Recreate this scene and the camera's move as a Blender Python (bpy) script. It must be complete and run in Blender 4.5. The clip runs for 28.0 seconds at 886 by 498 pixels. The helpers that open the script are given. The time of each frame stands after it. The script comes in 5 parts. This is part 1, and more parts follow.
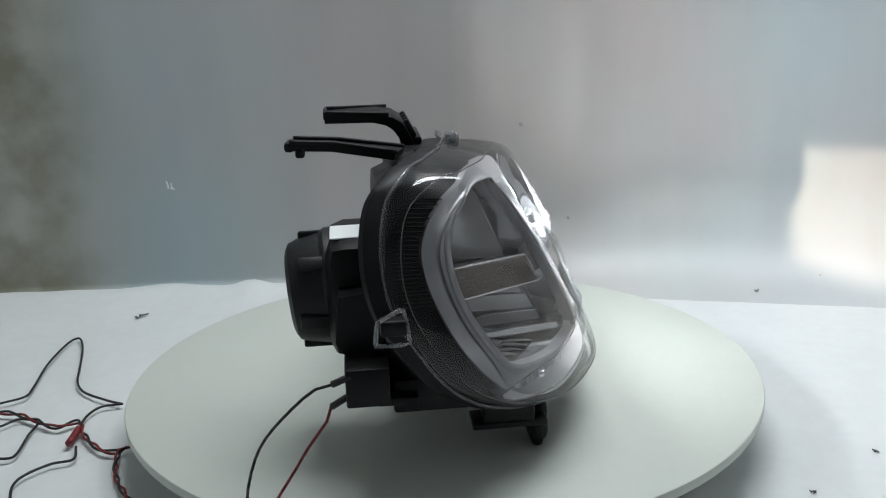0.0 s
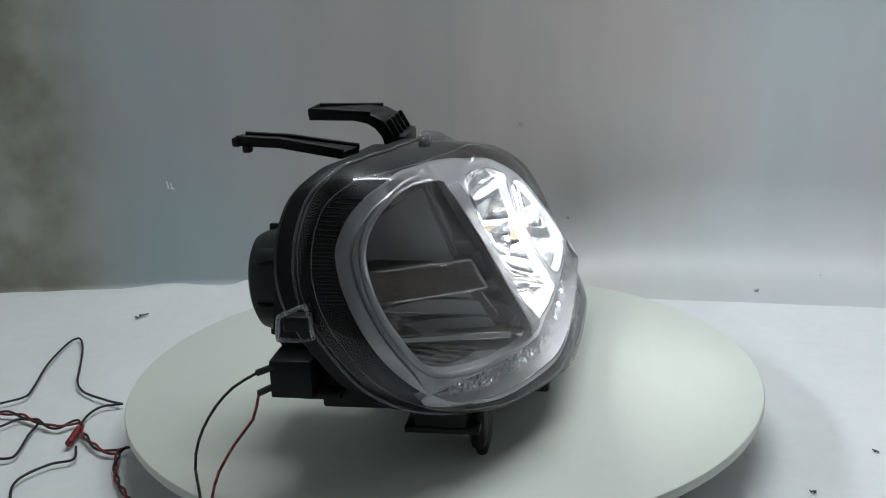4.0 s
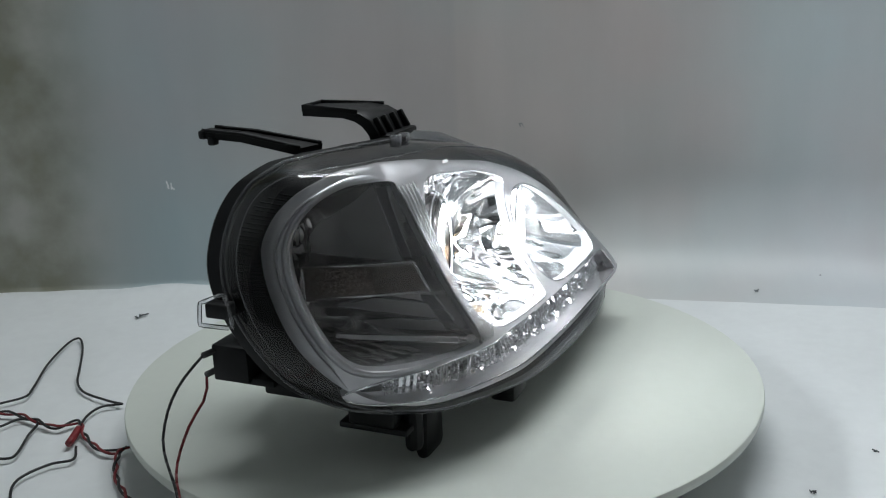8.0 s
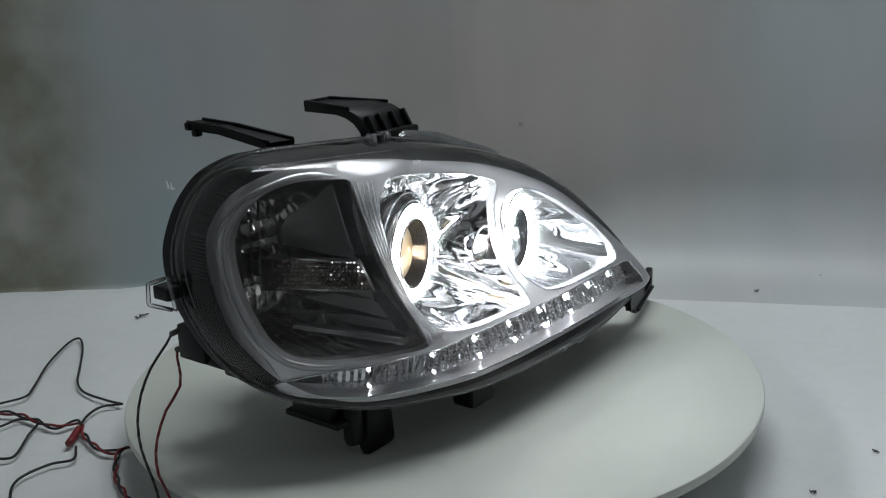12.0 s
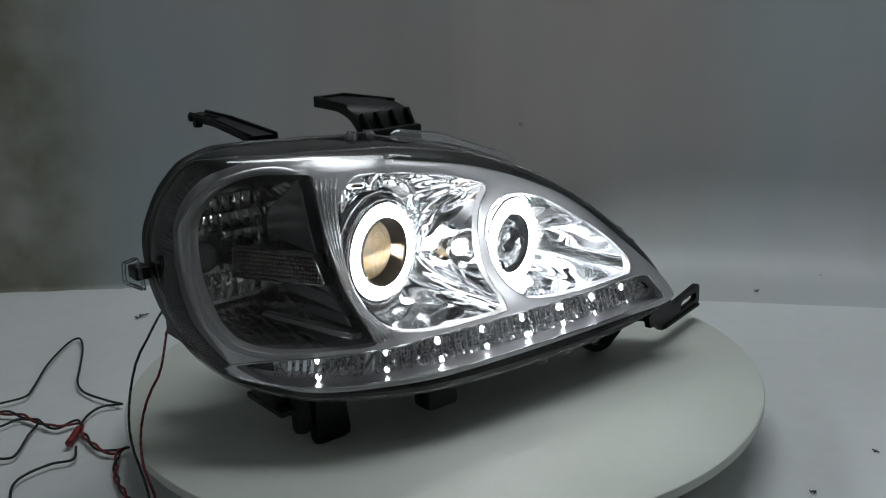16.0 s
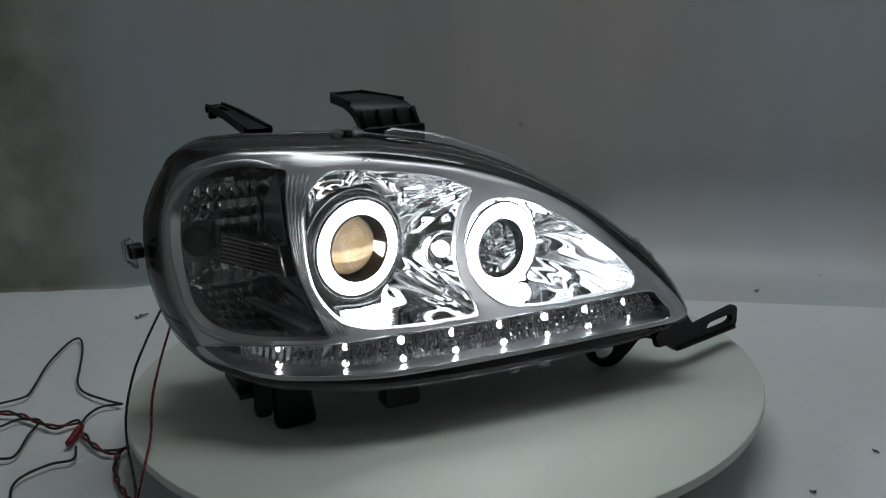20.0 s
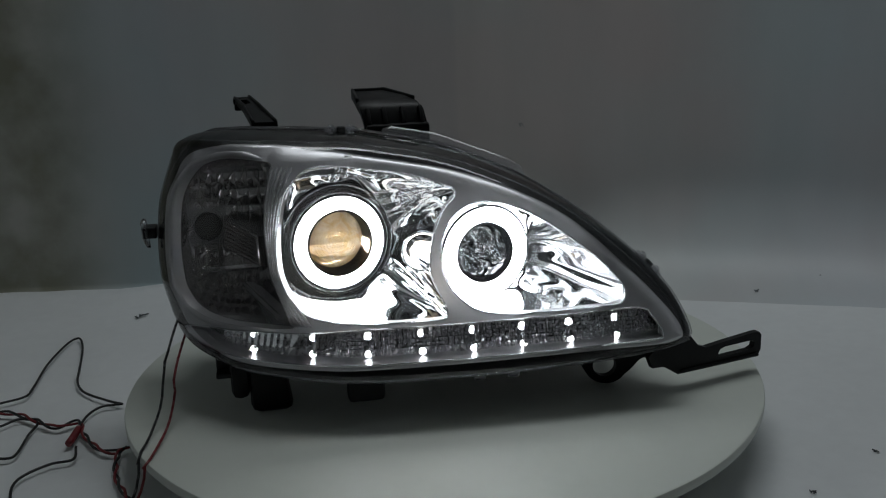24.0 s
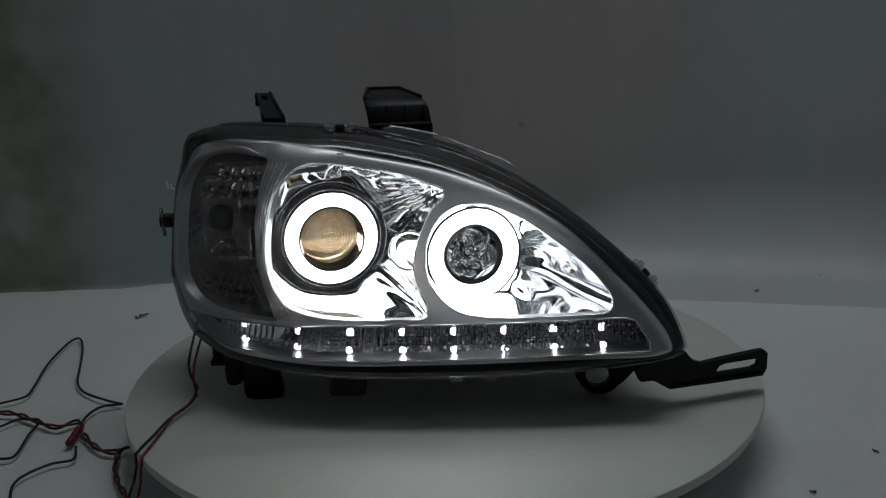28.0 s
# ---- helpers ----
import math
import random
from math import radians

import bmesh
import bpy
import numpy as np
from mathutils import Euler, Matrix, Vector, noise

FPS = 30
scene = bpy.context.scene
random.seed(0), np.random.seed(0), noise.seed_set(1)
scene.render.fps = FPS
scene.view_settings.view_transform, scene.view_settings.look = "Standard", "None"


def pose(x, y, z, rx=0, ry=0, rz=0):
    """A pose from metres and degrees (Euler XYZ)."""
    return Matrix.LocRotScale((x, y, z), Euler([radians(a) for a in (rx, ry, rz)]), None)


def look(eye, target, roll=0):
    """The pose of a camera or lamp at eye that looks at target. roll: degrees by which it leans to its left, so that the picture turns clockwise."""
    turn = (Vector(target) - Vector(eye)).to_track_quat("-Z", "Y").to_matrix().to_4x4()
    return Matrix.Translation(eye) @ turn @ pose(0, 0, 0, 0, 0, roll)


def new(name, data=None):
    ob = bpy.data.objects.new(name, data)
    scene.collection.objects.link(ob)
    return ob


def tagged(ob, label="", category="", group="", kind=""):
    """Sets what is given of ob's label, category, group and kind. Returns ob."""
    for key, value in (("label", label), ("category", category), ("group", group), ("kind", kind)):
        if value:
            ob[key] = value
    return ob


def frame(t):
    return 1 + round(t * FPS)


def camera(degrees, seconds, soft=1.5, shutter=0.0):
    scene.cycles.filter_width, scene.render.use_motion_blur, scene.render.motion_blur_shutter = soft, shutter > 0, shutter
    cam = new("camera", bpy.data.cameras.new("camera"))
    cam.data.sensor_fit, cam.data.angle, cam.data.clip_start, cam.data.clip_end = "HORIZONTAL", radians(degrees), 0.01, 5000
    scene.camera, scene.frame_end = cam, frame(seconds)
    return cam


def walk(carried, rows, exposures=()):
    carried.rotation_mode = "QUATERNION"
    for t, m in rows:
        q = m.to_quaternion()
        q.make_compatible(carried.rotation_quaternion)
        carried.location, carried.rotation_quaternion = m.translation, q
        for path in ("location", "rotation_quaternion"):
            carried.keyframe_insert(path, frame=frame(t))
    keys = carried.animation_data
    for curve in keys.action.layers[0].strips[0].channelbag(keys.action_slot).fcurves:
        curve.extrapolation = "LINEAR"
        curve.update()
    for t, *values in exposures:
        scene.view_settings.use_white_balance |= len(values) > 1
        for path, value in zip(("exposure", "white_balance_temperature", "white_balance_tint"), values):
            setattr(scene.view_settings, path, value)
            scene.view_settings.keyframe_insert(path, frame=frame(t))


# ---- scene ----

TURN_RATE = 3.5896        # degrees a second, clockwise from above
TURN_END = 26.5           # the turntable stops here

cam = camera(48.16, 28.0, soft=1.1)
EYE = (0.0, -0.9026, 0.3765)
AIM = (0.0039, 0.0594, 0.1033)
walk(cam, [(0, look(EYE, AIM, -2.10)), (28, look(EYE, AIM, -2.10))],
     exposures=[(0, 0.40), (1, 0.26), (3, 0.19), (6, 0.2), (8, 0.1), (9, -0.05), (10, -0.1), (12, -0.29), (15, -0.53), (17, -0.9), (20, -0.98), (21, -1.19), (24, -1.41), (26, -1.46), (27, -1.49), (28, -1.78)])

# ---- light: a dim ceiling panel over the booth ----
world = bpy.data.worlds.new("room_dark")
scene.world = world
world.use_nodes = True
world.node_tree.nodes["Background"].inputs[0].default_value = (0.75, 0.85, 1.0, 1)
world.node_tree.nodes["Background"].inputs[1].default_value = 0.02
lamp = new("ceiling_light", bpy.data.lights.new("ceiling_light", "AREA"))
lamp.data.shape, lamp.data.size, lamp.data.size_y = "RECTANGLE", 1.2, 0.35
lamp.data.energy, lamp.data.color = 15.2, (0.94, 1.0, 1.025)
lamp.matrix_world = look((0.23, 0.26, 1.5), (0.23, 0.22, 0.0))


# ---- materials ----
def material(name, colour, rough=0.5, metal=0.0, vary=0.0, scale=8.0, bump=0.0, bump_scale=60.0, spec=0.5):
    m = bpy.data.materials.new(name)
    m.use_nodes = True
    nt = m.node_tree
    b = nt.nodes["Principled BSDF"]
    b.inputs["Base Color"].default_value = (*colour, 1)
    b.inputs["Roughness"].default_value = rough
    b.inputs["Metallic"].default_value = metal
    b.inputs["Specular IOR Level"].default_value = spec
    co = nt.nodes.new("ShaderNodeTexCoord")
    if vary:
        big = nt.nodes.new("ShaderNodeTexNoise")
        big.inputs["Scale"].default_value = scale
        big.inputs["Detail"].default_value = 6
        fine = nt.nodes.new("ShaderNodeTexNoise")
        fine.inputs["Scale"].default_value = scale * 14
        fine.inputs["Detail"].default_value = 3
        nt.links.new(co.outputs["Object"], big.inputs["Vector"])
        nt.links.new(co.outputs["Object"], fine.inputs["Vector"])
        mix = nt.nodes.new("ShaderNodeMix")
        mix.inputs[0].default_value = 0.35
        nt.links.new(big.outputs["Fac"], mix.inputs[2])
        nt.links.new(fine.outputs["Fac"], mix.inputs[3])
        ramp = nt.nodes.new("ShaderNodeValToRGB")
        ramp.color_ramp.elements[0].position, ramp.color_ramp.elements[1].position = 0.3, 0.7
        ramp.color_ramp.elements[0].color = (*[c * (1 - vary) for c in colour], 1)
        ramp.color_ramp.elements[1].color = (*[min(1, c * (1 + vary)) for c in colour], 1)
        nt.links.new(mix.outputs[0], ramp.inputs[0])
        nt.links.new(ramp.outputs[0], b.inputs["Base Color"])
        rr = nt.nodes.new("ShaderNodeMapRange")
        rr.inputs["To Min"].default_value, rr.inputs["To Max"].default_value = rough * (1 - vary), min(1, rough * (1 + vary))
        nt.links.new(mix.outputs[0], rr.inputs["Value"])
        nt.links.new(rr.outputs[0], b.inputs["Roughness"])
    if bump:
        n = nt.nodes.new("ShaderNodeTexNoise")
        n.inputs["Scale"].default_value = bump_scale
        n.inputs["Detail"].default_value = 4
        nt.links.new(co.outputs["Object"], n.inputs["Vector"])
        bp = nt.nodes.new("ShaderNodeBump")
        bp.inputs["Strength"].default_value = bump
        bp.inputs["Distance"].default_value = 0.002
        nt.links.new(n.outputs["Fac"], bp.inputs["Height"])
        nt.links.new(bp.outputs[0], b.inputs["Normal"])
    return m


def glow(name, colour, strength):
    m = bpy.data.materials.new(name)
    m.use_nodes = True
    b = m.node_tree.nodes["Principled BSDF"]
    b.inputs["Base Color"].default_value = (0.8, 0.8, 0.8, 1)
    b.inputs["Emission Color"].default_value = (*colour, 1)
    b.inputs["Emission Strength"].default_value = strength
    return m


def clear(name, tint, ior=1.5, rough=0.02, haze=0.0, mist=(0.75, 0.77, 0.8), scatter=0.04):
    """Thin clear plastic: lets light straight through, with a gloss that grows at grazing angles and a slight haze."""
    m = bpy.data.materials.new(name)
    m.use_nodes = True
    nt = m.node_tree
    nt.nodes.clear()
    out = nt.nodes.new("ShaderNodeOutputMaterial")
    tr = nt.nodes.new("ShaderNodeBsdfTransparent")
    tr.inputs[0].default_value = (*tint, 1)
    gl = nt.nodes.new("ShaderNodeBsdfGlossy")
    gl.inputs["Roughness"].default_value = rough
    fr = nt.nodes.new("ShaderNodeFresnel")
    fr.inputs["IOR"].default_value = ior
    mx = nt.nodes.new("ShaderNodeMixShader")
    nt.links.new(fr.outputs[0], mx.inputs[0])
    base = tr
    if haze:
        df = nt.nodes.new("ShaderNodeBsdfDiffuse")
        df.inputs[0].default_value = (*mist, 1)
        hz = nt.nodes.new("ShaderNodeMixShader")
        hz.inputs[0].default_value = haze
        nt.links.new(tr.outputs[0], hz.inputs[1])
        nt.links.new(df.outputs[0], hz.inputs[2])
        base = hz
    if scatter:
        # rough refraction spreads some light, imitating the glare round the bright rings
        sc = nt.nodes.new("ShaderNodeBsdfRefraction")
        sc.inputs["Roughness"].default_value, sc.inputs["IOR"].default_value = 0.45, 1.1
        sm = nt.nodes.new("ShaderNodeMixShader")
        sm.inputs[0].default_value = scatter
        nt.links.new(base.outputs[0], sm.inputs[1])
        nt.links.new(sc.outputs[0], sm.inputs[2])
        base = sm
    nt.links.new(base.outputs[0], mx.inputs[1])
    nt.links.new(gl.outputs[0], mx.inputs[2])
    nt.links.new(mx.outputs[0], out.inputs[0])
    return m


def projector_glass():
    """Domed glass, cloudy with fine turning rings and pale blooms."""
    m = clear("projector_glass", (0.98, 0.93, 0.85), 1.5, 0.02, haze=0.7)
    nt = m.node_tree
    co = nt.nodes.new("ShaderNodeTexCoord")
    cloud = nt.nodes.new("ShaderNodeTexNoise")
    cloud.inputs["Scale"].default_value, cloud.inputs["Detail"].default_value, cloud.inputs["Distortion"].default_value = 75.0, 5, 1.2
    nt.links.new(co.outputs["Object"], cloud.inputs["Vector"])
    r = nt.nodes.new("ShaderNodeValToRGB")
    r.color_ramp.elements[0].position, r.color_ramp.elements[1].position = 0.36, 0.68
    r.color_ramp.elements[0].color, r.color_ramp.elements[1].color = (0.80, 0.60, 0.32, 1), (0.97, 0.92, 0.80, 1)
    nt.links.new(cloud.outputs["Fac"], r.inputs[0])
    diffuse = nt.nodes["Diffuse BSDF"]
    nt.links.new(r.outputs[0], diffuse.inputs[0])
    # a trace of forward scatter from dust on the glass
    through_ = nt.nodes.new("ShaderNodeBsdfTranslucent")
    through_.inputs[0].default_value = (1.0, 0.92, 0.78, 1)
    dust = nt.nodes.new("ShaderNodeMixShader")
    dust.inputs[0].default_value = 0.010
    after = diffuse.outputs[0].links[0].to_socket
    nt.links.new(diffuse.outputs[0], dust.inputs[1])
    nt.links.new(through_.outputs[0], dust.inputs[2])
    nt.links.new(dust.outputs[0], after)
    return m


def backdrop_material():
    """Greyish sheet: soft upright streaks of cool and warm grey, turning darker olive with blotches towards its left
    edge.
    """
    m = material("grey_white_backdrop_sheet", (0.55, 0.565, 0.575), 0.44, bump=0.25, bump_scale=9)
    nt = m.node_tree
    b = nt.nodes["Principled BSDF"]
    co = nt.nodes.new("ShaderNodeTexCoord")
    mp = nt.nodes.new("ShaderNodeMapping")
    mp.inputs["Scale"].default_value = (5.0, 1.0, 0.9)
    nt.links.new(co.outputs["Object"], mp.inputs["Vector"])
    streak = nt.nodes.new("ShaderNodeTexNoise")
    streak.inputs["Scale"].default_value, streak.inputs["Detail"].default_value = 1.3, 5
    nt.links.new(mp.outputs[0], streak.inputs["Vector"])
    sep = nt.nodes.new("ShaderNodeSeparateXYZ")
    nt.links.new(co.outputs["Object"], sep.inputs[0])
    # widths of sheet from one side to the other, with the overlap just past the middle
    across = nt.nodes.new("ShaderNodeMapRange")
    across.inputs["From Min"].default_value, across.inputs["From Max"].default_value = -0.6, 0.7
    nt.links.new(sep.outputs["X"], across.inputs["Value"])
    tone = nt.nodes.new("ShaderNodeValToRGB")
    stops = ((-0.5, (0.481, 0.507, 0.497)), (-0.37, (0.440, 0.492, 0.512)), (-0.2, (0.502, 0.507, 0.507)), (0.028, (0.492, 0.492, 0.489)),
             (0.033, (0.543, 0.536, 0.523)), (0.3, (0.554, 0.540, 0.530)), (0.52, (0.533, 0.543, 0.559)))
    for k, (x, colour) in enumerate(stops):
        e = tone.color_ramp.elements[k] if k < 2 else tone.color_ramp.elements.new((x + 0.6) / 1.3)
        e.position, e.color = (x + 0.6) / 1.3, (*colour, 1)
    nt.links.new(across.outputs[0], tone.inputs[0])
    grain = nt.nodes.new("ShaderNodeMapRange")
    grain.inputs["From Min"].default_value, grain.inputs["From Max"].default_value = 0.3, 0.7
    grain.inputs["To Min"].default_value, grain.inputs["To Max"].default_value = 0.92, 1.08
    nt.links.new(streak.outputs["Fac"], grain.inputs["Value"])
    r = nt.nodes.new("ShaderNodeMix")
    r.data_type, r.blend_type = "RGBA", "MULTIPLY"
    r.inputs[0].default_value = 1.0
    nt.links.new(tone.outputs[0], r.inputs[6])
    nt.links.new(grain.outputs[0], r.inputs[7])
    # broad warm and cool clouds, as on an aged sheet
    cloud = nt.nodes.new("ShaderNodeTexNoise")
    cloud.inputs["Scale"].default_value, cloud.inputs["Detail"].default_value = 3.1, 3
    nt.links.new(co.outputs["Object"], cloud.inputs["Vector"])
    tint = nt.nodes.new("ShaderNodeValToRGB")
    tint.color_ramp.elements[0].position, tint.color_ramp.elements[1].position = 0.36, 0.64
    tint.color_ramp.elements[0].color, tint.color_ramp.elements[1].color = (0.91, 0.99, 1.0, 1), (1.0, 0.93, 0.925, 1)
    nt.links.new(cloud.outputs["Fac"], tint.inputs[0])
    aged = nt.nodes.new("ShaderNodeMix")
    aged.data_type, aged.blend_type = "RGBA", "MULTIPLY"
    aged.inputs[0].default_value = 1.0
    nt.links.new(r.outputs[2], aged.inputs[6])
    nt.links.new(tint.outputs[0], aged.inputs[7])
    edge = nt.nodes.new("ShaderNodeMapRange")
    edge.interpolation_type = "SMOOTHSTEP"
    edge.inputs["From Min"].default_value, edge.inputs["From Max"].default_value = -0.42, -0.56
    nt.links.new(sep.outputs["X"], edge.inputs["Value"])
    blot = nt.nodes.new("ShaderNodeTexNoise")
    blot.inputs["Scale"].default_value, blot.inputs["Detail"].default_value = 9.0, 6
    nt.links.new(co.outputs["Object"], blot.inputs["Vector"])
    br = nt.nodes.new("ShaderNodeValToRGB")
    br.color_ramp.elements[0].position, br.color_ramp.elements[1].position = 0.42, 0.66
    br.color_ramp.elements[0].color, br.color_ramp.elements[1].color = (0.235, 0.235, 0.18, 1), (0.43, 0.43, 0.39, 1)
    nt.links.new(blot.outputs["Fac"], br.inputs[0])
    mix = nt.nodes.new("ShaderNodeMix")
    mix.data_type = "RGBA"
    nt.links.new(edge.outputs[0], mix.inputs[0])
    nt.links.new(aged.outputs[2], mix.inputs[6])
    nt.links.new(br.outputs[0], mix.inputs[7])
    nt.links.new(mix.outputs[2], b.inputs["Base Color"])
    return m


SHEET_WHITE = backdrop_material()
FLOOR_WHITE = material("white_floor_sheet", (0.68, 0.70, 0.705), 0.4, vary=0.06, scale=5.0, bump=0.3, bump_scale=14)
# tones of the unseen room, chosen for bounce and for what the headlight mirrors
ROOM_PALE = material("room_pale_paint", (0.72, 0.73, 0.735), 0.8, vary=0.08, scale=2.0)
ROOM_REAR = material("dim_rear_wall_paint", (0.25, 0.255, 0.26), 0.9, vary=0.1, scale=3.0)
CEILING_WHITE = material("pale_grey_ceiling_paint", (0.5, 0.51, 0.51), 0.8, vary=0.04, scale=2.0)
DISC_WHITE = material("white_gloss_board", (0.57, 0.60, 0.55), 0.46, vary=0.03, scale=6.0, bump=0.04, bump_scale=40)
BASE_DARK = material("dark_turntable_base", (0.05, 0.05, 0.05), 0.5, vary=0.2)
BLACK = material("black_moulded_plastic", (0.0075, 0.0078, 0.0082), 0.42, vary=0.3, scale=20, bump=0.03, bump_scale=300, spec=0.2)
BLACK_SATIN = material("black_satin_skirt", (0.004, 0.0042, 0.0046), 0.45, vary=0.2, scale=30, spec=0.12)
CAP_GREY = material("dark_grey_cap", (0.011, 0.013, 0.014), 0.45, vary=0.25, scale=25, bump=0.1, bump_scale=300, spec=0.25)
LABEL_WHITE = material("white_label", (0.78, 0.8, 0.8), 0.5, vary=0.04)
BEZEL = material("satin_silver_bezel", (0.62, 0.615, 0.63), 0.37, metal=0.84, vary=0.05, scale=15, bump=0.03, bump_scale=900)
CHROME = material("chrome", (0.88, 0.89, 0.90), 0.06, metal=1.0)
RIB_CHROME = material("satin_rib_chrome", (0.85, 0.85, 0.86), 0.2, metal=0.9)
REFLECTOR = material("bright_reflector_coating", (0.90, 0.91, 0.92), 0.07, metal=1.0, vary=0.03, scale=40)
SMOKE_CHROME = material("smoked_chrome", (0.74, 0.73, 0.735), 0.08, metal=1.0)
SHROUD = material("black_collar", (0.012, 0.012, 0.014), 0.5, spec=0.12, vary=0.1, scale=40)
DARK_COLLAR = material("dark_satin_collar", (0.13, 0.125, 0.125), 0.2, metal=0.9, vary=0.1, scale=40)
TAN = material("warm_shutter_metal", (0.92, 0.80, 0.58), 0.45, metal=0.1, vary=0.15, scale=80)
TRAY = material("dark_led_tray", (0.62, 0.62, 0.64), 0.38, metal=0.8, vary=0.1, scale=60)
STRIP_CUT = material("cut_strip_chrome", (0.93, 0.93, 0.95), 0.1, metal=0.85)
FACET = material("smoked_mirror_facets", (0.82, 0.79, 0.77), 0.06, metal=0.96, vary=0.08, scale=60)
PANEL = material("smoked_panel", (0.84, 0.83, 0.83), 0.22, metal=0.6, vary=0.03, scale=30)
PRISM_CHROME = material("prism_reflector", (0.50, 0.455, 0.43), 0.05, metal=0.95)
POCKET = material("smoked_pocket", (0.84, 0.83, 0.83), 0.09, metal=0.85, vary=0.05, scale=40)
BULB_GREY = material("grey_bulb_glass", (0.10, 0.095, 0.09), 0.25, metal=0.3, vary=0.1, scale=60)
DARK_METAL = material("dark_trim_ring", (0.018, 0.015, 0.013), 0.5, spec=0.2, vary=0.1, scale=40)
RED = material("red_wire_jacket", (0.17, 0.012, 0.016), 0.45, vary=0.2, scale=40)
WIRE_BLACK = material("black_wire_jacket", (0.012, 0.012, 0.013), 0.45, vary=0.2, scale=40)
SMUT = material("dark_smudge", (0.05, 0.055, 0.06), 0.8, vary=0.3, scale=200)
SMUT_PALE = material("faint_smudge", (0.27, 0.28, 0.29), 0.8, vary=0.3, scale=200)
FLECK = material("pale_fleck", (0.85, 0.86, 0.87), 0.5, vary=0.1, scale=100)
HALO = glow("white_halo_tube", (0.90, 0.965, 1.0), 62.0)
LED_GLOW = glow("white_led_chip", (0.95, 0.97, 1.0), 66.0)
BULB_GLOW = glow("projector_bulb", (1.0, 0.82, 0.62), 1.1e6)
SIDE_BULB = glow("side_lamp_glow", (1.0, 0.95, 0.88), 120.0)
LENS_CLEAR = clear("clear_lens_plastic", (0.97, 0.97, 0.975), 1.66, 0.05, scatter=0.04)
CLIP_CLEAR = clear("clear_clip_plastic", (0.93, 0.93, 0.95), 1.6, 0.05, haze=0.12)
PROJ_GLASS = projector_glass()


# ---- mesh helpers ----
def part(name, bm, mat, parent=None, label="", smooth=True):
    me = bpy.data.meshes.new(name)
    bmesh.ops.recalc_face_normals(bm, faces=bm.faces[:])
    if smooth:
        for f in bm.faces:
            f.smooth = True
    bm.to_mesh(me)
    bm.free()
    me.materials.append(mat)
    ob = new(name, me)
    ob.parent = parent
    if label:
        tagged(ob, label)
    return ob


def thing(name, label, category, at=(0, 0, 0), group="", kind=""):
    e = new(name)
    e.empty_display_size = 0.02
    e.location = at
    return tagged(e, label, category, group, kind)


def sharp(ob, angle=35):
    """Smooth shading with crisp creases."""
    me = ob.data
    bm = bmesh.new()
    bm.from_mesh(me)
    lim = radians(angle)
    for e in bm.edges:
        if len(e.link_faces) == 2 and e.calc_face_angle(0) > lim:
            e.smooth = False
    bm.to_mesh(me)
    bm.free()
    return ob


def spline(ctrl, count, closed=True):
    """Even points along a smooth curve through the control points."""
    p = np.array(ctrl, float)
    n = len(p)
    out = []
    spans = n if closed else n - 1
    for i in range(spans):
        if closed:
            a, b, c, d = p[(i - 1) % n], p[i], p[(i + 1) % n], p[(i + 2) % n]
        else:
            b, c = p[i], p[i + 1]
            a = p[i - 1] if i else 2 * b - c
            d = p[i + 2] if i + 2 < n else 2 * c - b
        for k in range(24):
            t = k / 24
            out.append(0.5 * (2 * b + (c - a) * t + (2 * a - 5 * b + 4 * c - d) * t * t + (3 * b - a - 3 * c + d) * t ** 3))
    out.append(p[0] if closed else p[-1])
    q = np.array(out)
    s = np.concatenate([[0], np.cumsum(np.linalg.norm(np.diff(q, axis=0), axis=1))])
    want = np.linspace(0, s[-1], count, endpoint=not closed)
    return np.stack([np.interp(want, s, q[:, k]) for k in range(q.shape[1])], -1)


def loft(rows, closed=True, cap_start=False, cap_end=False):
    bm = bmesh.new()
    rings = [[bm.verts.new(v) for v in row] for row in rows]
    for a, b in zip(rings, rings[1:]):
        n = len(a)
        for i in range(n if closed else n - 1):
            j = (i + 1) % n
            bm.faces.new((a[i], a[j], b[j], b[i]))
    for ring, want in ((rings[0], cap_start), (rings[-1], cap_end)):
        if want:
            c = bm.verts.new(sum((v.co for v in ring), Vector()) / len(ring))
            for i in range(len(ring)):
                bm.faces.new((ring[i], ring[(i + 1) % len(ring)], c))
    return bm


def box(bm, lo, hi, bevel=0.0015, m=None):
    r = bmesh.ops.create_cube(bm, size=1)
    vs = r["verts"]
    lo, hi = Vector(lo), Vector(hi)
    for v in vs:
        v.co = Vector(((lo[k] + hi[k]) / 2 + v.co[k] * (hi[k] - lo[k]) for k in range(3)))
    if bevel:
        es = list({e for v in vs for e in v.link_edges})
        made = bmesh.ops.bevel(bm, geom=es, offset=bevel, segments=2, affect="EDGES", profile=0.5)
        vs = list({v for v in made["verts"]} | {v for v in vs if v.is_valid})
    if m is not None:
        bmesh.ops.transform(bm, matrix=m, verts=vs)
    return vs


def bar(bm, a, b, wide, high, bevel=0.001):
    """A bevelled bar from a to b."""
    a, b = Vector(a), Vector(b)
    d = b - a
    m = Matrix.Translation((a + b) / 2) @ d.to_track_quat("X", "Z").to_matrix().to_4x4()
    return box(bm, (-d.length / 2, -wide / 2, -high / 2), (d.length / 2, wide / 2, high / 2), bevel, m)


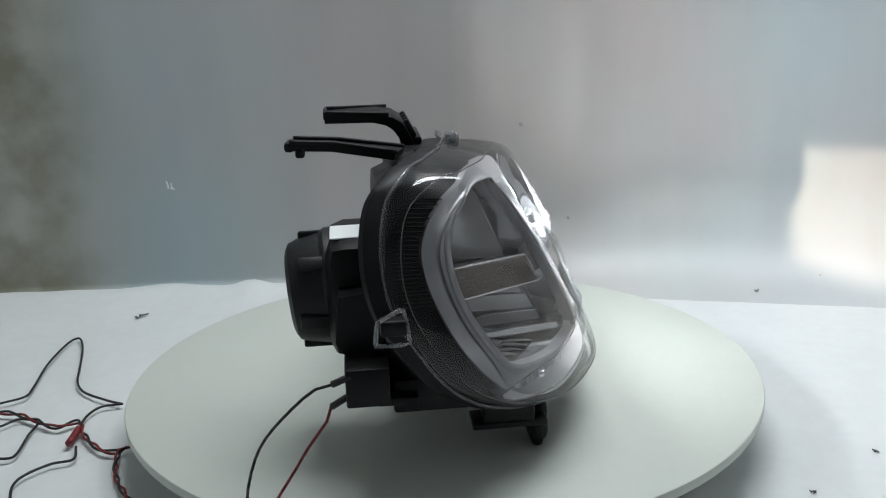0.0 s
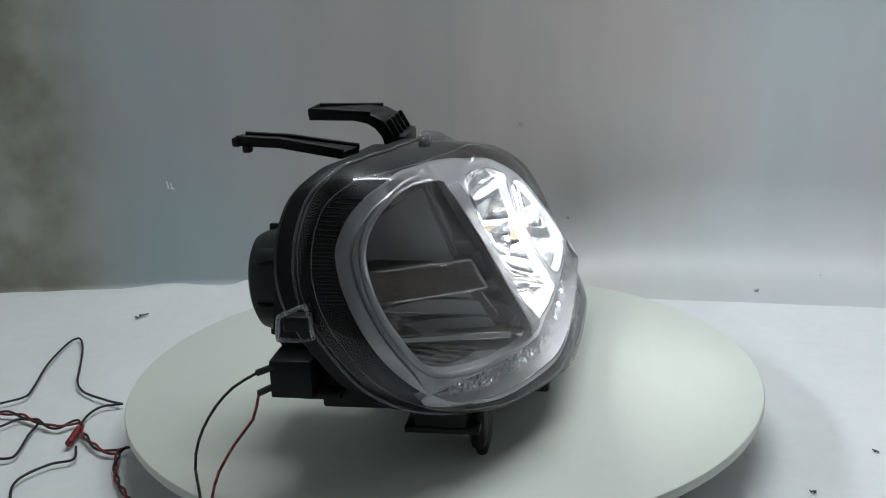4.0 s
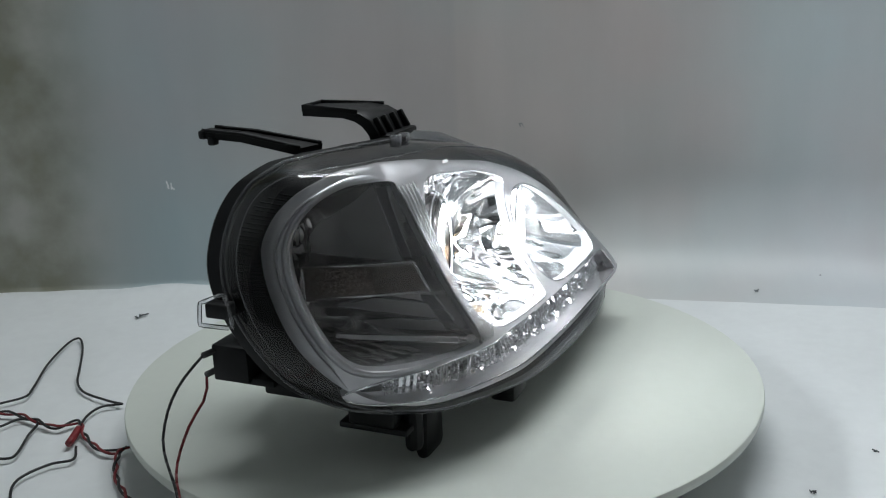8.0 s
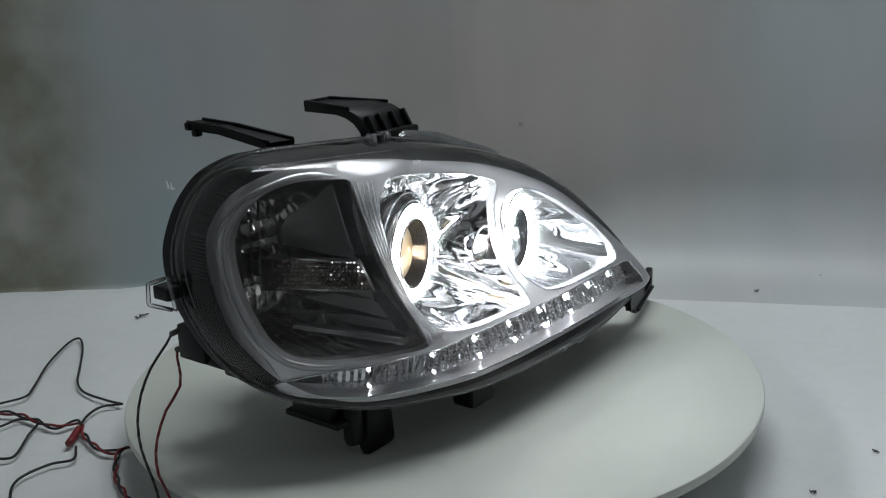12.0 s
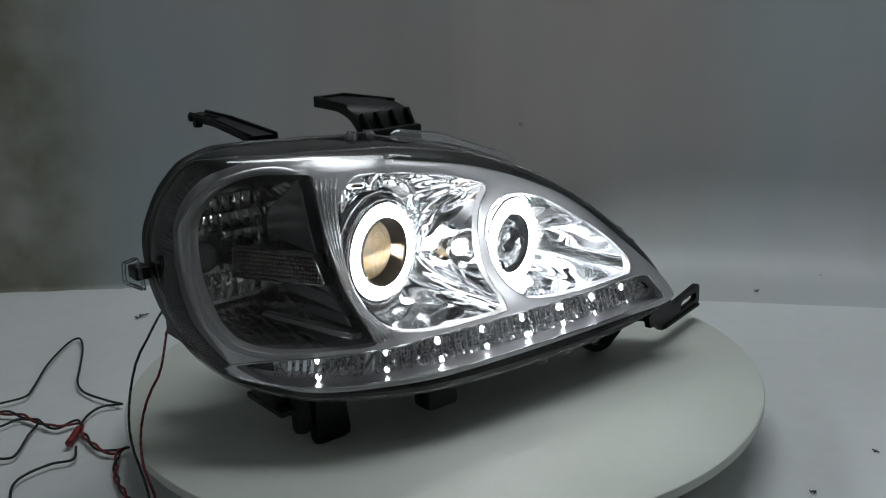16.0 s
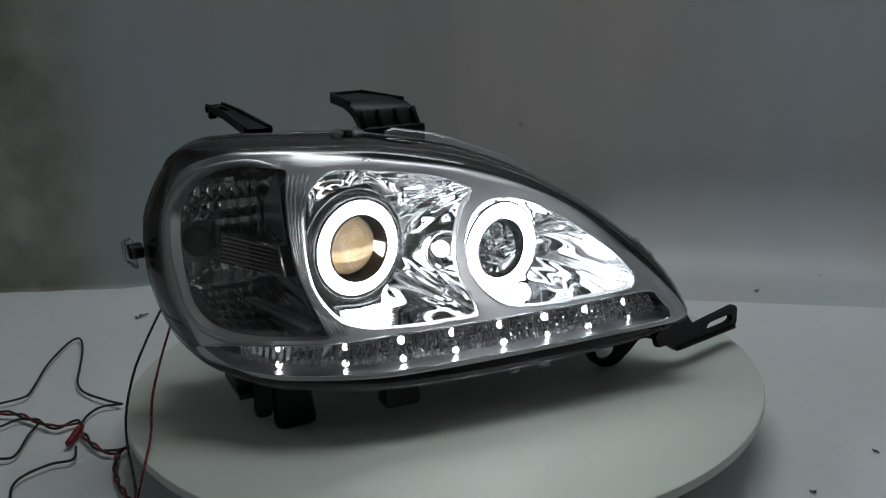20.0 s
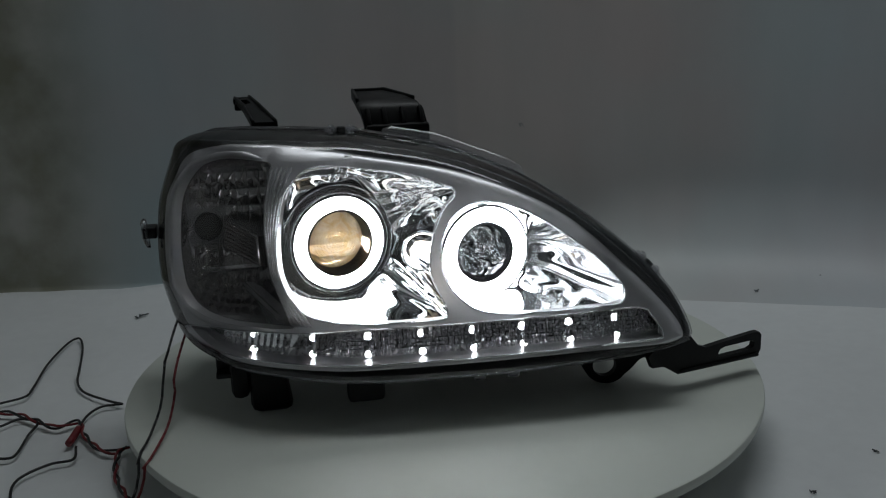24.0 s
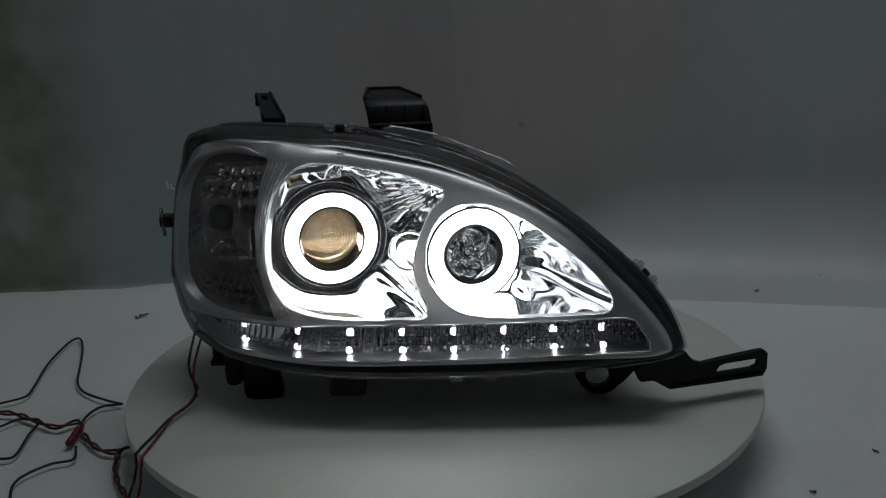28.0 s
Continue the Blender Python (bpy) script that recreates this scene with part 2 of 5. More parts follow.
def lathe(profile, centre, axis, seg=48):
    """Turns (radius, along) pairs round an axis."""
    q = Vector(axis).normalized().to_track_quat("Z", "Y").to_matrix()
    c = Vector(centre)
    bm = bmesh.new()
    rings = []
    for r, h in profile:
        if r < 1e-6:
            rings.append([bm.verts.new(c + q @ Vector((0, 0, h)))])
        else:
            rings.append([bm.verts.new(c + q @ Vector((r * math.cos(2 * math.pi * i / seg), r * math.sin(2 * math.pi * i / seg), h))) for i in range(seg)])
    for a, b in zip(rings, rings[1:]):
        for i in range(seg):
            j = (i + 1) % seg
            f = [a[i % len(a)], a[j % len(a)], b[j % len(b)], b[i % len(b)]]
            f = list(dict.fromkeys(f))
            if len(f) > 2:
                bm.faces.new(f)
    return bm


def torus(centre, axis, major, minor, flat=1.0, seg=96, sides=14):
    prof = [(major + minor * math.cos(2 * math.pi * k / sides), flat * minor * math.sin(2 * math.pi * k / sides)) for k in range(sides + 1)]
    bm = lathe(prof, centre, axis, seg)
    bmesh.ops.remove_doubles(bm, verts=bm.verts[:], dist=1e-6)
    return bm


def tube(points, radius, sides=8, cap=True):
    pts = [Vector(p) for p in points]
    rows = []
    up = Vector((0, 0, 1))
    for i, p in enumerate(pts):
        t = (pts[min(i + 1, len(pts) - 1)] - pts[max(i - 1, 0)]).normalized()
        a = t.cross(up)
        if a.length < 1e-3:
            a = t.cross(Vector((1, 0, 0)))
        a.normalize()
        b = a.cross(t)
        rows.append([p + radius * (a * math.cos(2 * math.pi * k / sides) + b * math.sin(2 * math.pi * k / sides)) for k in range(sides)])
    return loft(rows, True, cap, cap)


def plate(outline, holes, depth, place):
    """An extruded plate with holes: outlines in (u, v), place maps (u, v, w) to the world."""
    bm = bmesh.new()
    edges = []
    for loop in [outline] + list(holes):
        vs = [bm.verts.new((p[0], p[1], 0)) for p in loop]
        edges += [bm.edges.new((vs[i], vs[(i + 1) % len(vs)])) for i in range(len(vs))]
    bmesh.ops.triangle_fill(bm, use_beauty=True, use_dissolve=False, edges=edges)
    got = bmesh.ops.extrude_face_region(bm, geom=bm.faces[:])
    for v in got["geom"]:
        if isinstance(v, bmesh.types.BMVert):
            v.co.z += depth
    for v in bm.verts:
        v.co = Vector(place(*v.co))
    return bm


# ---- the curved front of the lamp: s along it, z up, n outward ----
PLAN = [(0.225, -0.121), (0.16, -0.117), (0.08, -0.117), (0, -0.114), (-0.08, -0.107), (-0.126, -0.095), (-0.178, -0.070),
        (-0.212, -0.041), (-0.238, -0.004), (-0.254, 0.045), (-0.262, 0.09), (-0.266, 0.14)]
LINE = spline(PLAN, 500, False)
ARC = np.concatenate([[0], np.cumsum(np.hypot(*np.diff(LINE, axis=0).T))])
ARC = np.interp(0, -LINE[:, 0], ARC) - ARC
LINE, ARC = LINE[::-1], ARC[::-1]
TAN_ = np.gradient(LINE, ARC, axis=0)
TAN_ /= np.linalg.norm(TAN_, axis=1)[:, None]


def sheet(s, z, n):
    x, y = np.interp(s, ARC, LINE[:, 0]), np.interp(s, ARC, LINE[:, 1])
    tx, ty = np.interp(s, ARC, TAN_[:, 0]), np.interp(s, ARC, TAN_[:, 1])
    q = n - np.interp(s, [-0.30, -0.27, -0.23, -0.19, -0.1], [0.0, 0.05, 0.22, 0.38, 0.48]) * (z - 0.08)
    return Vector((x + ty * q, y - tx * q, z))


def smooth_step(a, b, x):
    t = min(1, max(0, (x - a) / (b - a)))
    return t * t * (3 - 2 * t)


def bulge(s, z):
    """How far the lamp's front swells at its outer corner: out below, in above."""
    return smooth_step(-0.17, -0.265, s) * float(np.interp(z, [0.05, 0.063, 0.07, 0.08, 0.092, 0.11, 0.13, 0.155, 0.182, 0.207, 0.218, 0.235],
                                                           [0.0, 0.004, 0.006, 0.008, 0.010, 0.012, 0.0085, 0.003, -0.003, -0.012, -0.0147, -0.016]))


def lift(s, z):
    """How far the ribbed band between the indicator and the projector stands out."""
    return smooth_step(-0.245, -0.19, s) * smooth_step(-0.085, -0.145, s) * float(np.interp(z, [0.062, 0.075, 0.0885, 0.1, 0.135, 0.168, 0.197, 0.2185, 0.228],
                                                                                              [0.0, 0.004, 0.012, 0.0175, 0.0215, 0.020, 0.0125, 0.0055, 0.0]))


def face(s, z, n):
    """A point on the swollen front; the band stands out nearly straight ahead."""
    up = lift(s, z)
    return sheet(s, z, n + bulge(s, z) + up) + Vector((0.24 * up, 0, 0))


def bend(bm):
    for v in bm.verts:
        v.co = face(*v.co)
    return bm


SEAM = [(-0.322, 0.119, 0.007), (-0.297, 0.086, 0.005), (-0.262, 0.064, 0.001), (-0.217, 0.053, -0.002), (-0.168, 0.048, -0.003), (-0.05, 0.044, -0.005),
        (0.09, 0.045, -0.008), (0.158, 0.046, -0.016), (0.193, 0.048, -0.025), (0.206, 0.052, -0.03), (0.203, 0.068, -0.031), (0.188, 0.096, -0.029),
        (0.155, 0.132, -0.024), (0.112, 0.168, -0.027), (0.055, 0.2, -0.031), (-0.01, 0.223, -0.032), (-0.0821, 0.236, -0.032), (-0.131, 0.2387, -0.0336),
        (-0.1617, 0.24, -0.0329), (-0.1969, 0.2409, -0.0358), (-0.2292, 0.2414, -0.0478), (-0.249, 0.2418, -0.053), (-0.2697, 0.2419, -0.0592), (-0.2974, 0.2406, -0.0516),
        (-0.3052, 0.2386, -0.0475), (-0.3118, 0.2359, -0.0413), (-0.3229, 0.2292, -0.0318), (-0.3318, 0.2196, -0.0216), (-0.338, 0.2066, -0.0122), (-0.3416, 0.1905, -0.0041),
        (-0.3421, 0.1708, 0.0042), (-0.3367, 0.1471, 0.0085)]
BEZEL_EDGE = [(-0.3145, 0.178), (-0.3107, 0.1586), (-0.3002, 0.1319), (-0.2857, 0.1074), (-0.2677, 0.0863), (-0.2463, 0.0695), (-0.222, 0.0595), (-0.19, 0.054), (-0.12, 0.053),
              (0, 0.054), (0.09, 0.055), (0.17, 0.055), (0.192, 0.058), (0.194, 0.064), (0.185, 0.080), (0.154, 0.115), (0.109, 0.158), (0.06, 0.185), (0.01, 0.203),
              (-0.04, 0.214), (-0.102, 0.223), (-0.165, 0.230), (-0.207, 0.232), (-0.245, 0.2325), (-0.269, 0.2285), (-0.288, 0.2215), (-0.302, 0.2105), (-0.310, 0.199), (-0.3143, 0.188)]
TURN_EDGE = [(-0.186, 0.2185), (-0.2199, 0.2215), (-0.2427, 0.2213), (-0.2666, 0.2160), (-0.2838, 0.2040), (-0.2922, 0.1865), (-0.2905, 0.1648), (-0.2834, 0.1434), (-0.2741, 0.1258), (-0.2632, 0.1083),
             (-0.2505, 0.0955), (-0.232, 0.0895), (-0.20, 0.0885), (-0.146, 0.0885), (-0.150, 0.100), (-0.168, 0.135), (-0.178, 0.168), (-0.183, 0.197), (-0.1835, 0.2125)]
PROJ_EDGE = [(-0.158, 0.203), (-0.145, 0.213), (-0.128, 0.215), (-0.086, 0.211), (-0.04, 0.205), (-0.010, 0.196), (0.003, 0.190), (0.001, 0.184), (-0.008, 0.176), (-0.016, 0.162),
             (-0.022, 0.145), (-0.024, 0.127), (-0.020, 0.114), (-0.013, 0.099), (-0.013, 0.092), (-0.018, 0.089), (-0.064, 0.0885), (-0.089, 0.089), (-0.110, 0.092),
             (-0.133, 0.100), (-0.149, 0.114), (-0.159, 0.130), (-0.165, 0.153), (-0.166, 0.177), (-0.164, 0.193)]
HIGH_EDGE = [(-0.014, 0.134), (-0.011, 0.154), (-0.001, 0.169), (0.015, 0.178), (0.035, 0.179), (0.055, 0.174), (0.079, 0.162), (0.108, 0.142), (0.131, 0.122), (0.144, 0.106),
             (0.146, 0.099), (0.143, 0.092), (0.133, 0.0895), (0.095, 0.089), (0.056, 0.089), (0.032, 0.0905), (0.013, 0.095), (-0.002, 0.106), (-0.011, 0.119)]
STRIP_EDGE = [(-0.262, 0.074), (-0.235, 0.080), (-0.20, 0.083), (-0.10, 0.0845), (0.0, 0.085), (0.1, 0.0855), (0.158, 0.0855), (0.168, 0.076), (0.175, 0.066), (0.170, 0.060),
              (0.12, 0.059), (0.0, 0.058), (-0.12, 0.0575), (-0.18, 0.058), (-0.22, 0.0605), (-0.25, 0.066)]
P_RING = Vector((-0.096, -0.044, 0.1464))
H_RING = Vector((0.030, -0.068, 0.1335))
FRONT = Vector((0, -1, 0))
BEAM_TURN = radians(15)     # the beams point a little inward of the housing's front


def turn_out(made, centre):
    """Turns finished parts about an upright line through their lamp's centre, to face along its beam."""
    m = Matrix.Translation(centre) @ Matrix.Rotation(BEAM_TURN, 4, "Z") @ Matrix.Translation(-centre)
    for ob in made:
        ob.data.transform(m)


def bezel_outline(count):
    """The bezel's outer edge as (s, z) points."""
    return spline(BEZEL_EDGE, count)


# ---- the booth ----
FLOOR_Z = -0.048
WALL_Y = 0.45


def backdrop_point(x, v):
    """The backdrop's surface: v from 0 at its foot to 1 at the ceiling."""
    r = 0.012 + 0.13 * smooth_step(-0.15, 0.35, x)
    bow = 0.06 * smooth_step(0.25, 0.6, x) + 0.45 * smooth_step(0.5, 1.3, x)
    if v < 0.4:
        a = (v / 0.4) * math.pi / 2
        y, z = WALL_Y - r + r * math.sin(a), FLOOR_Z - 0.0035 + r - r * math.cos(a)
    else:
        y, z = WALL_Y, FLOOR_Z + r + (1.7 - r) * ((v - 0.4) / 0.6) ** 1.3
    up = smooth_step(FLOOR_Z + 0.02, FLOOR_Z + 0.2, z)
    fold = 0.007 * smooth_step(0.015, 0.05, x - 0.02 * z) + 0.010 * math.exp(-((x - 0.205) / 0.035) ** 2) + 0.012 * noise.noise(Vector((x * 4.2, z * 0.7, 3.1)))
    return x, y - up * fold - bow, z


def booth():
    # back sheet: sharp foot on one side, a wide sweep on the other, shallow upright folds
    nx, nv = 220, 60
    rows = []
    for j in range(nv + 1):
        v = j / nv
        row = []
        for i in range(nx + 1):
            x = -1.3 + 2.6 * i / nx
            row.append(backdrop_point(x, v))
        rows.append(row)
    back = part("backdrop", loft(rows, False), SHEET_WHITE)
    tagged(back, "greyish backdrop sheet hanging in soft upright folds", "backdrop", kind="structure")

    # floor: one sheet that reaches under the turntable to the room's end
    bm = bmesh.new()
    grid = []
    for j in range(141):
        y = WALL_Y + 0.02 - 2.4 * (j / 140) ** 1.25
        row = []
        for i in range(201):
            x = -1.3 + 2.6 * i / 200
            left = smooth_step(-0.10, -0.25, x)
            edge = math.exp(-((y - (WALL_Y - 0.03)) / 0.035) ** 2)
            z = FLOOR_Z + left * edge * (0.006 + 0.014 * max(0, noise.noise(Vector((x * 9, y * 6, 0)))))
            z += 0.014 * left * math.exp(-((x + 0.262) / 0.03) ** 2 - ((y - 0.41) / 0.03) ** 2)
            z += left * 0.0025 * noise.noise(Vector((x * 14, y * 14, 5))) * smooth_step(-0.1, 0.2, y)
            row.append(bm.verts.new((x, y, z - 0.003)))
        grid.append(row)
    for a, b in zip(grid, grid[1:]):
        for i in range(200):
            bm.faces.new((a[i], a[i + 1], b[i + 1], b[i]))
    tagged(part("floor", bm, FLOOR_WHITE), "white plastic floor sheet, creased along the wall", "floor", kind="structure")

    # unseen walls and ceiling, added to bounce light and fill the headlight's reflections
    for name, lo, hi in (("wall_left", (-1.42, -1.98, FLOOR_Z - 0.06), (-1.3, 0.6, 1.7)), ("wall_right", (1.3, -1.98, FLOOR_Z - 0.06), (1.42, 0.6, 1.7)),
                         ("wall_rear", (-1.3, -2.06, FLOOR_Z - 0.06), (1.3, -1.94, 1.7)), ("wall_back", (-1.3, 0.5, FLOOR_Z - 0.06), (1.3, 0.6, 1.7))):
        bm = bmesh.new()
        box(bm, lo, hi, 0)
        tagged(part(name, bm, ROOM_REAR if name == "wall_rear" else ROOM_PALE, smooth=False), "unseen plain grey room wall", "wall", kind="structure")
    bm = bmesh.new()
    box(bm, (-1.42, -2.06, 1.7), (1.42, 0.6, 1.8), 0)
    tagged(part("ceiling", bm, CEILING_WHITE, smooth=False), "unseen plain pale grey ceiling", "ceiling", kind="structure")


booth()


# ---- turntable ----
def turntable():
    t = thing("turntable", "round white glossy display turntable on the floor sheet", "turntable", (0, 0, FLOOR_Z))
    z = -FLOOR_Z
    th = 0.0095
    prof = [(0, -th), (0.297, -th), (0.2992, -th + 0.0008), (0.3, -th + 0.0025), (0.3, -0.002), (0.2993, -0.0006), (0.298, 0), (0, 0)]
    sharp(part("disc", lathe([(r, h + z) for r, h in prof], (0, 0, 0), (0, 0, 1), 160), DISC_WHITE, t, "white glossy round board"), 30)
    prof = [(0, z - th - 0.0005), (0.15, z - th - 0.0005), (0.155, z - th - 0.004), (0.155, 0.004), (0.16, 0.0), (0, 0.0)]
    sharp(part("base", lathe(prof, (0, 0, 0), (0, 0, 1), 96), BASE_DARK, t, "low dark drum under the board"))
    return t


TABLE = turntable()


# ---- headlight ----
def seam_points(count):
    return spline([(s, z, n - 0.006 * smooth_step(-0.318, -0.335, s)) for s, z, n in SEAM], count)


def headlight():
    h = thing("headlight", "car headlight with lit halo rings and black housing on turntable", "headlight")

    # housing: flange behind the seam, then a shell drawn in to the back
    sp = seam_points(200)
    seam3 = [sheet(*q) for q in sp]
    mid = Vector((-0.05, 0.06, 0.135))
    rows = []
    for grow, back, inward, flat in ((1.0, 0.0, 0.004, 0), (1.0, -0.001, -0.001, 0), (1.0, 0.003, -0.0015, 0), (1.0, 0.014, -0.001, 0), (1.0, 0.017, 0.002, 0), (0.94, 0.016, 0, 0), (0.90, 0.014, 0, 0.25), (0.85, 0.012, 0, 0.7), (0.78, 0.012, 0, 1.0), (0.3, 0.012, 0, 1.0)):
        row = []
        for q in seam3:
            d = Vector((q.x - mid.x, 0, q.z - mid.z))
            dn = d.normalized()
            p = Vector((mid.x, 0, mid.z)) + d * grow - dn * inward
            y0 = (q.y + back) * (1 - flat) + 0.0605 * flat
            row.append(Vector((p.x, y0, p.z)))
        rows.append(row)
    sharp(part("housing", loft(rows, True, False, True), BLACK, h, "black moulded plastic housing"), 40)

    # clear lens
    cs, cz = -0.06, 0.142

    def on_lens(q, g, f):
        s, z, n = q
        sg, zg = cs + (s - cs) * g, cz + (z - cz) * g
        top = 0.0145 + 0.05 * (zg - 0.14) - 0.022 * smooth_step(0.04, 0.215, sg) - 0.013 * smooth_step(-0.23, -0.31, sg) + bulge(sg, zg) + 0.75 * lift(sg, zg)
        return sheet(sg, zg, n + (top - n) * f)
    lens_rows = []
    for g, f in ((1.004, -0.08), (1.006, 0.04), (1.003, 0.2), (0.995, 0.42), (0.981, 0.62), (0.962, 0.78), (0.938, 0.90), (0.905, 0.97), (0.86, 1.0), (0.80, 1.02), (0.72, 1.03), (0.56, 1.04), (0.38, 1.04), (0.2, 1.04)):
        lens_rows.append([on_lens(q, g, f) for q in sp])
    lens = part("lens", loft(lens_rows, True, False, True), LENS_CLEAR, h, "clear curved outer lens")
    lens.visible_shadow = False
    rim = part("lens_rim", tube_loop([sheet(cs + (s - cs) * 1.008, cz + (z - cz) * 1.008, n + 0.001) for s, z, n in sp], 0.0012), CLIP_CLEAR, h, "clear moulded rim of the lens")
    rim.visible_shadow = False

    for g, f in ((0.962, 0.785),):
        ridge = part("lens_ridge", tube_loop([on_lens(q, g, f) for q in sp], 0.0005, 6), CLIP_CLEAR, h, "fine moulded line near the lens edge")
        ridge.visible_shadow = False
    # ribbed black skirt between seam and bezel
    be = bezel_outline(200)
    dense = seam_points(4000)
    seam_angle = np.arctan2(dense[:, 1] - cz, dense[:, 0] - cs)
    match = []
    for s, z in be:
        a = math.atan2(z - cz, s - cs)
        da = np.abs(np.angle(np.exp(1j * (seam_angle - a))))
        match.append(dense[int(np.argmin(da))])
    rows = []
    steps = 7
    for k in range(steps + 1):
        f = k / steps
        row = []
        for (s, z), (s2, z2, n2) in zip(be, match):
            n1 = -0.008 + bulge(s, z)
            sag = -0.006 * math.sin(math.pi * f)
            row.append(sheet(s + (s2 - s) * f * 0.97, z + (z2 - z) * f * 0.97, n1 + (n2 - 0.002 - n1) * f + sag))
        rows.append(row)
    part("inner_skirt", loft(rows), BLACK_SATIN, h, "black satin skirt round the bezel")
    # fine horizontal ribs on the side of the skirt
    for i in range(26):
        z = 0.150 + 0.0028 * i
        ks = [k for k in range(len(be)) if be[k, 0] < -0.2 and abs(be[k, 1] - z) < 0.004]
        if not ks:
            continue
        k = min(ks, key=lambda k: abs(be[k, 1] - z))
        s2, z2, n2 = match[k]
        a, b = sheet(be[k, 0] - 0.001, z, -0.0045 + bulge(be[k, 0], be[k, 1])), sheet(be[k, 0] + (s2 - be[k, 0]) * 0.85, z, -0.003 + (n2 + 0.001) * 0.85 - 0.006)
        bm = bmesh.new()
        bar(bm, a, b, 0.0010, 0.0010, 0)
        part("skirt_rib", bm, BLACK_SATIN, h, smooth=False)

    bezel(h)
    turn_signal(h)
    projector(h)
    high_beam(h)
    led_strip(h)
    back_parts(h)
    brackets(h)
    return h


def tube_loop(points, radius, sides=8):
    pts = [Vector(p) for p in points]
    n = len(pts)
    rows = []
    for i, p in enumerate(pts):
        t = (pts[(i + 1) % n] - pts[i - 1]).normalized()
        a = t.cross(Vector((0.13, -0.9, 0.3))).normalized()
        b = a.cross(t)
        rows.append([p + radius * (a * math.cos(2 * math.pi * k / sides) + b * math.sin(2 * math.pi * k / sides)) for k in range(sides)])
    rows.append(rows[0])
    bm = loft(rows)
    bmesh.ops.remove_doubles(bm, verts=bm.verts[:], dist=1e-7)
    return bm


def bezel(h):
    outer = bezel_outline(200)
    holes = [spline(TURN_EDGE, 130), spline(PROJ_EDGE, 130), spline(HIGH_EDGE, 110), spline(STRIP_EDGE, 130)]
    # the border: a rounded crest, then a face that falls away to the outer edge, broad and flat round the outer corner
    allh = np.vstack(holes)
    tang = np.roll(outer, -1, 0) - np.roll(outer, 1, 0)
    inw = np.stack([-tang[:, 1], tang[:, 0]], -1) / np.linalg.norm(tang, axis=1)[:, None]
    if ((outer.mean(0) - outer[0]) * inw[0]).sum() < 0:
        inw = -inw
    corner = [smooth_step(-0.20, -0.27, p[0]) for p in outer]
    wide = np.array([min(0.011 + 0.0035 * c, 0.62 * float(np.min(np.hypot(allh[:, 0] - p[0], allh[:, 1] - p[1])))) for p, c in zip(outer, corner)])
    for _ in range(6):
        wide = np.minimum(wide, (np.roll(wide, 1) + wide + np.roll(wide, -1)) / 3)
    inset = outer + inw * wide[:, None]
    rows = []
    for k in range(11):
        f = k / 10
        row = []
        for i, c in enumerate(corner):
            roll = (math.sin(f * math.pi / 2), 0.65 * (1 - math.cos(f * math.pi / 2)))
            flat = (f, 0.25 * f ** 1.5 - 0.16 * math.sin(math.pi * min(1, 5 * f)) * (1 - f))
            g, d = (roll[j] * (1 - c) + flat[j] * c for j in (0, 1))
            row.append(face(*(inset[i] + (outer[i] - inset[i]) * g), -wide[i] * d))
        rows.append(row)
    rows.append([face(*outer[i], -wide[i] * (0.65 - 0.4 * corner[i]) - 0.008) for i in range(len(outer))])
    sharp(part("bezel_border", loft(rows), BEZEL, h, "rounded satin silver border of the bezel"), 50)
    bm = bmesh.new()
    edges = []
    for loop in [inset] + holes:
        vs = [bm.verts.new((s, z, 0)) for s, z in loop]
        es = [bm.edges.new((vs[i], vs[(i + 1) % len(vs)])) for i in range(len(vs))]
        edges += es
    bmesh.ops.triangle_fill(bm, use_beauty=True, use_dissolve=False, edges=edges)
    for k in range(70):
        geom = bm.verts[:] + bm.edges[:] + bm.faces[:]
        bmesh.ops.bisect_plane(bm, geom=geom, plane_co=(-0.33 + 0.0077 * k, 0, 0), plane_no=(1, 0, 0))
    for k in range(18):
        geom = bm.verts[:] + bm.edges[:] + bm.faces[:]
        bmesh.ops.bisect_plane(bm, geom=geom, plane_co=(0, 0.055 + 0.0101 * k, 0), plane_no=(0, 1, 0))
    rim = [e for e in bm.edges if len(e.link_faces) == 1]
    for step, (dn, _) in enumerate(((-0.0012, 0), (-0.008, 0))):
        got = bmesh.ops.extrude_edge_only(bm, edges=rim)
        for g in got["geom"]:
            if isinstance(g, bmesh.types.BMVert):
                g.co.z += dn
        rim = [g for g in got["geom"] if isinstance(g, bmesh.types.BMEdge) and len(g.link_faces) == 1]
    bend(bm)
    sharp(part("bezel", bm, BEZEL, h, "silver-grey bezel plate with four openings"), 40)
    for loop in holes[1:]:
        part("opening_trim", tube_loop([face(s, z, 0.0004) for s, z in loop], 0.0009, 6), CHROME, h, "thin chrome edge of an opening")
    bead = [(s, z) for s, z in holes[0]]
    rows = []
    for k in range(9):
        a = math.pi * (k / 8)
        row = []
        for i in range(len(bead)):
            q, q2 = np.array(bead[i - 1]), np.array(bead[(i + 1) % len(bead)])
            d = (q2 - q) / np.linalg.norm(q2 - q)
            o = np.array((d[1], -d[0]))
            if np.dot(o, np.array(bead[i]) - np.array((-0.22, 0.155))) < 0:
                o = -o
            w = 0.0030 * smooth_step(-0.175, -0.225, bead[i][0])
            p = np.array(bead[i]) + o * (0.0002 + w * (1 + math.cos(a)))
            row.append(face(p[0], p[1], -0.001 + 0.0026 * math.sin(a) * w / 0.0030))
        rows.append(row)
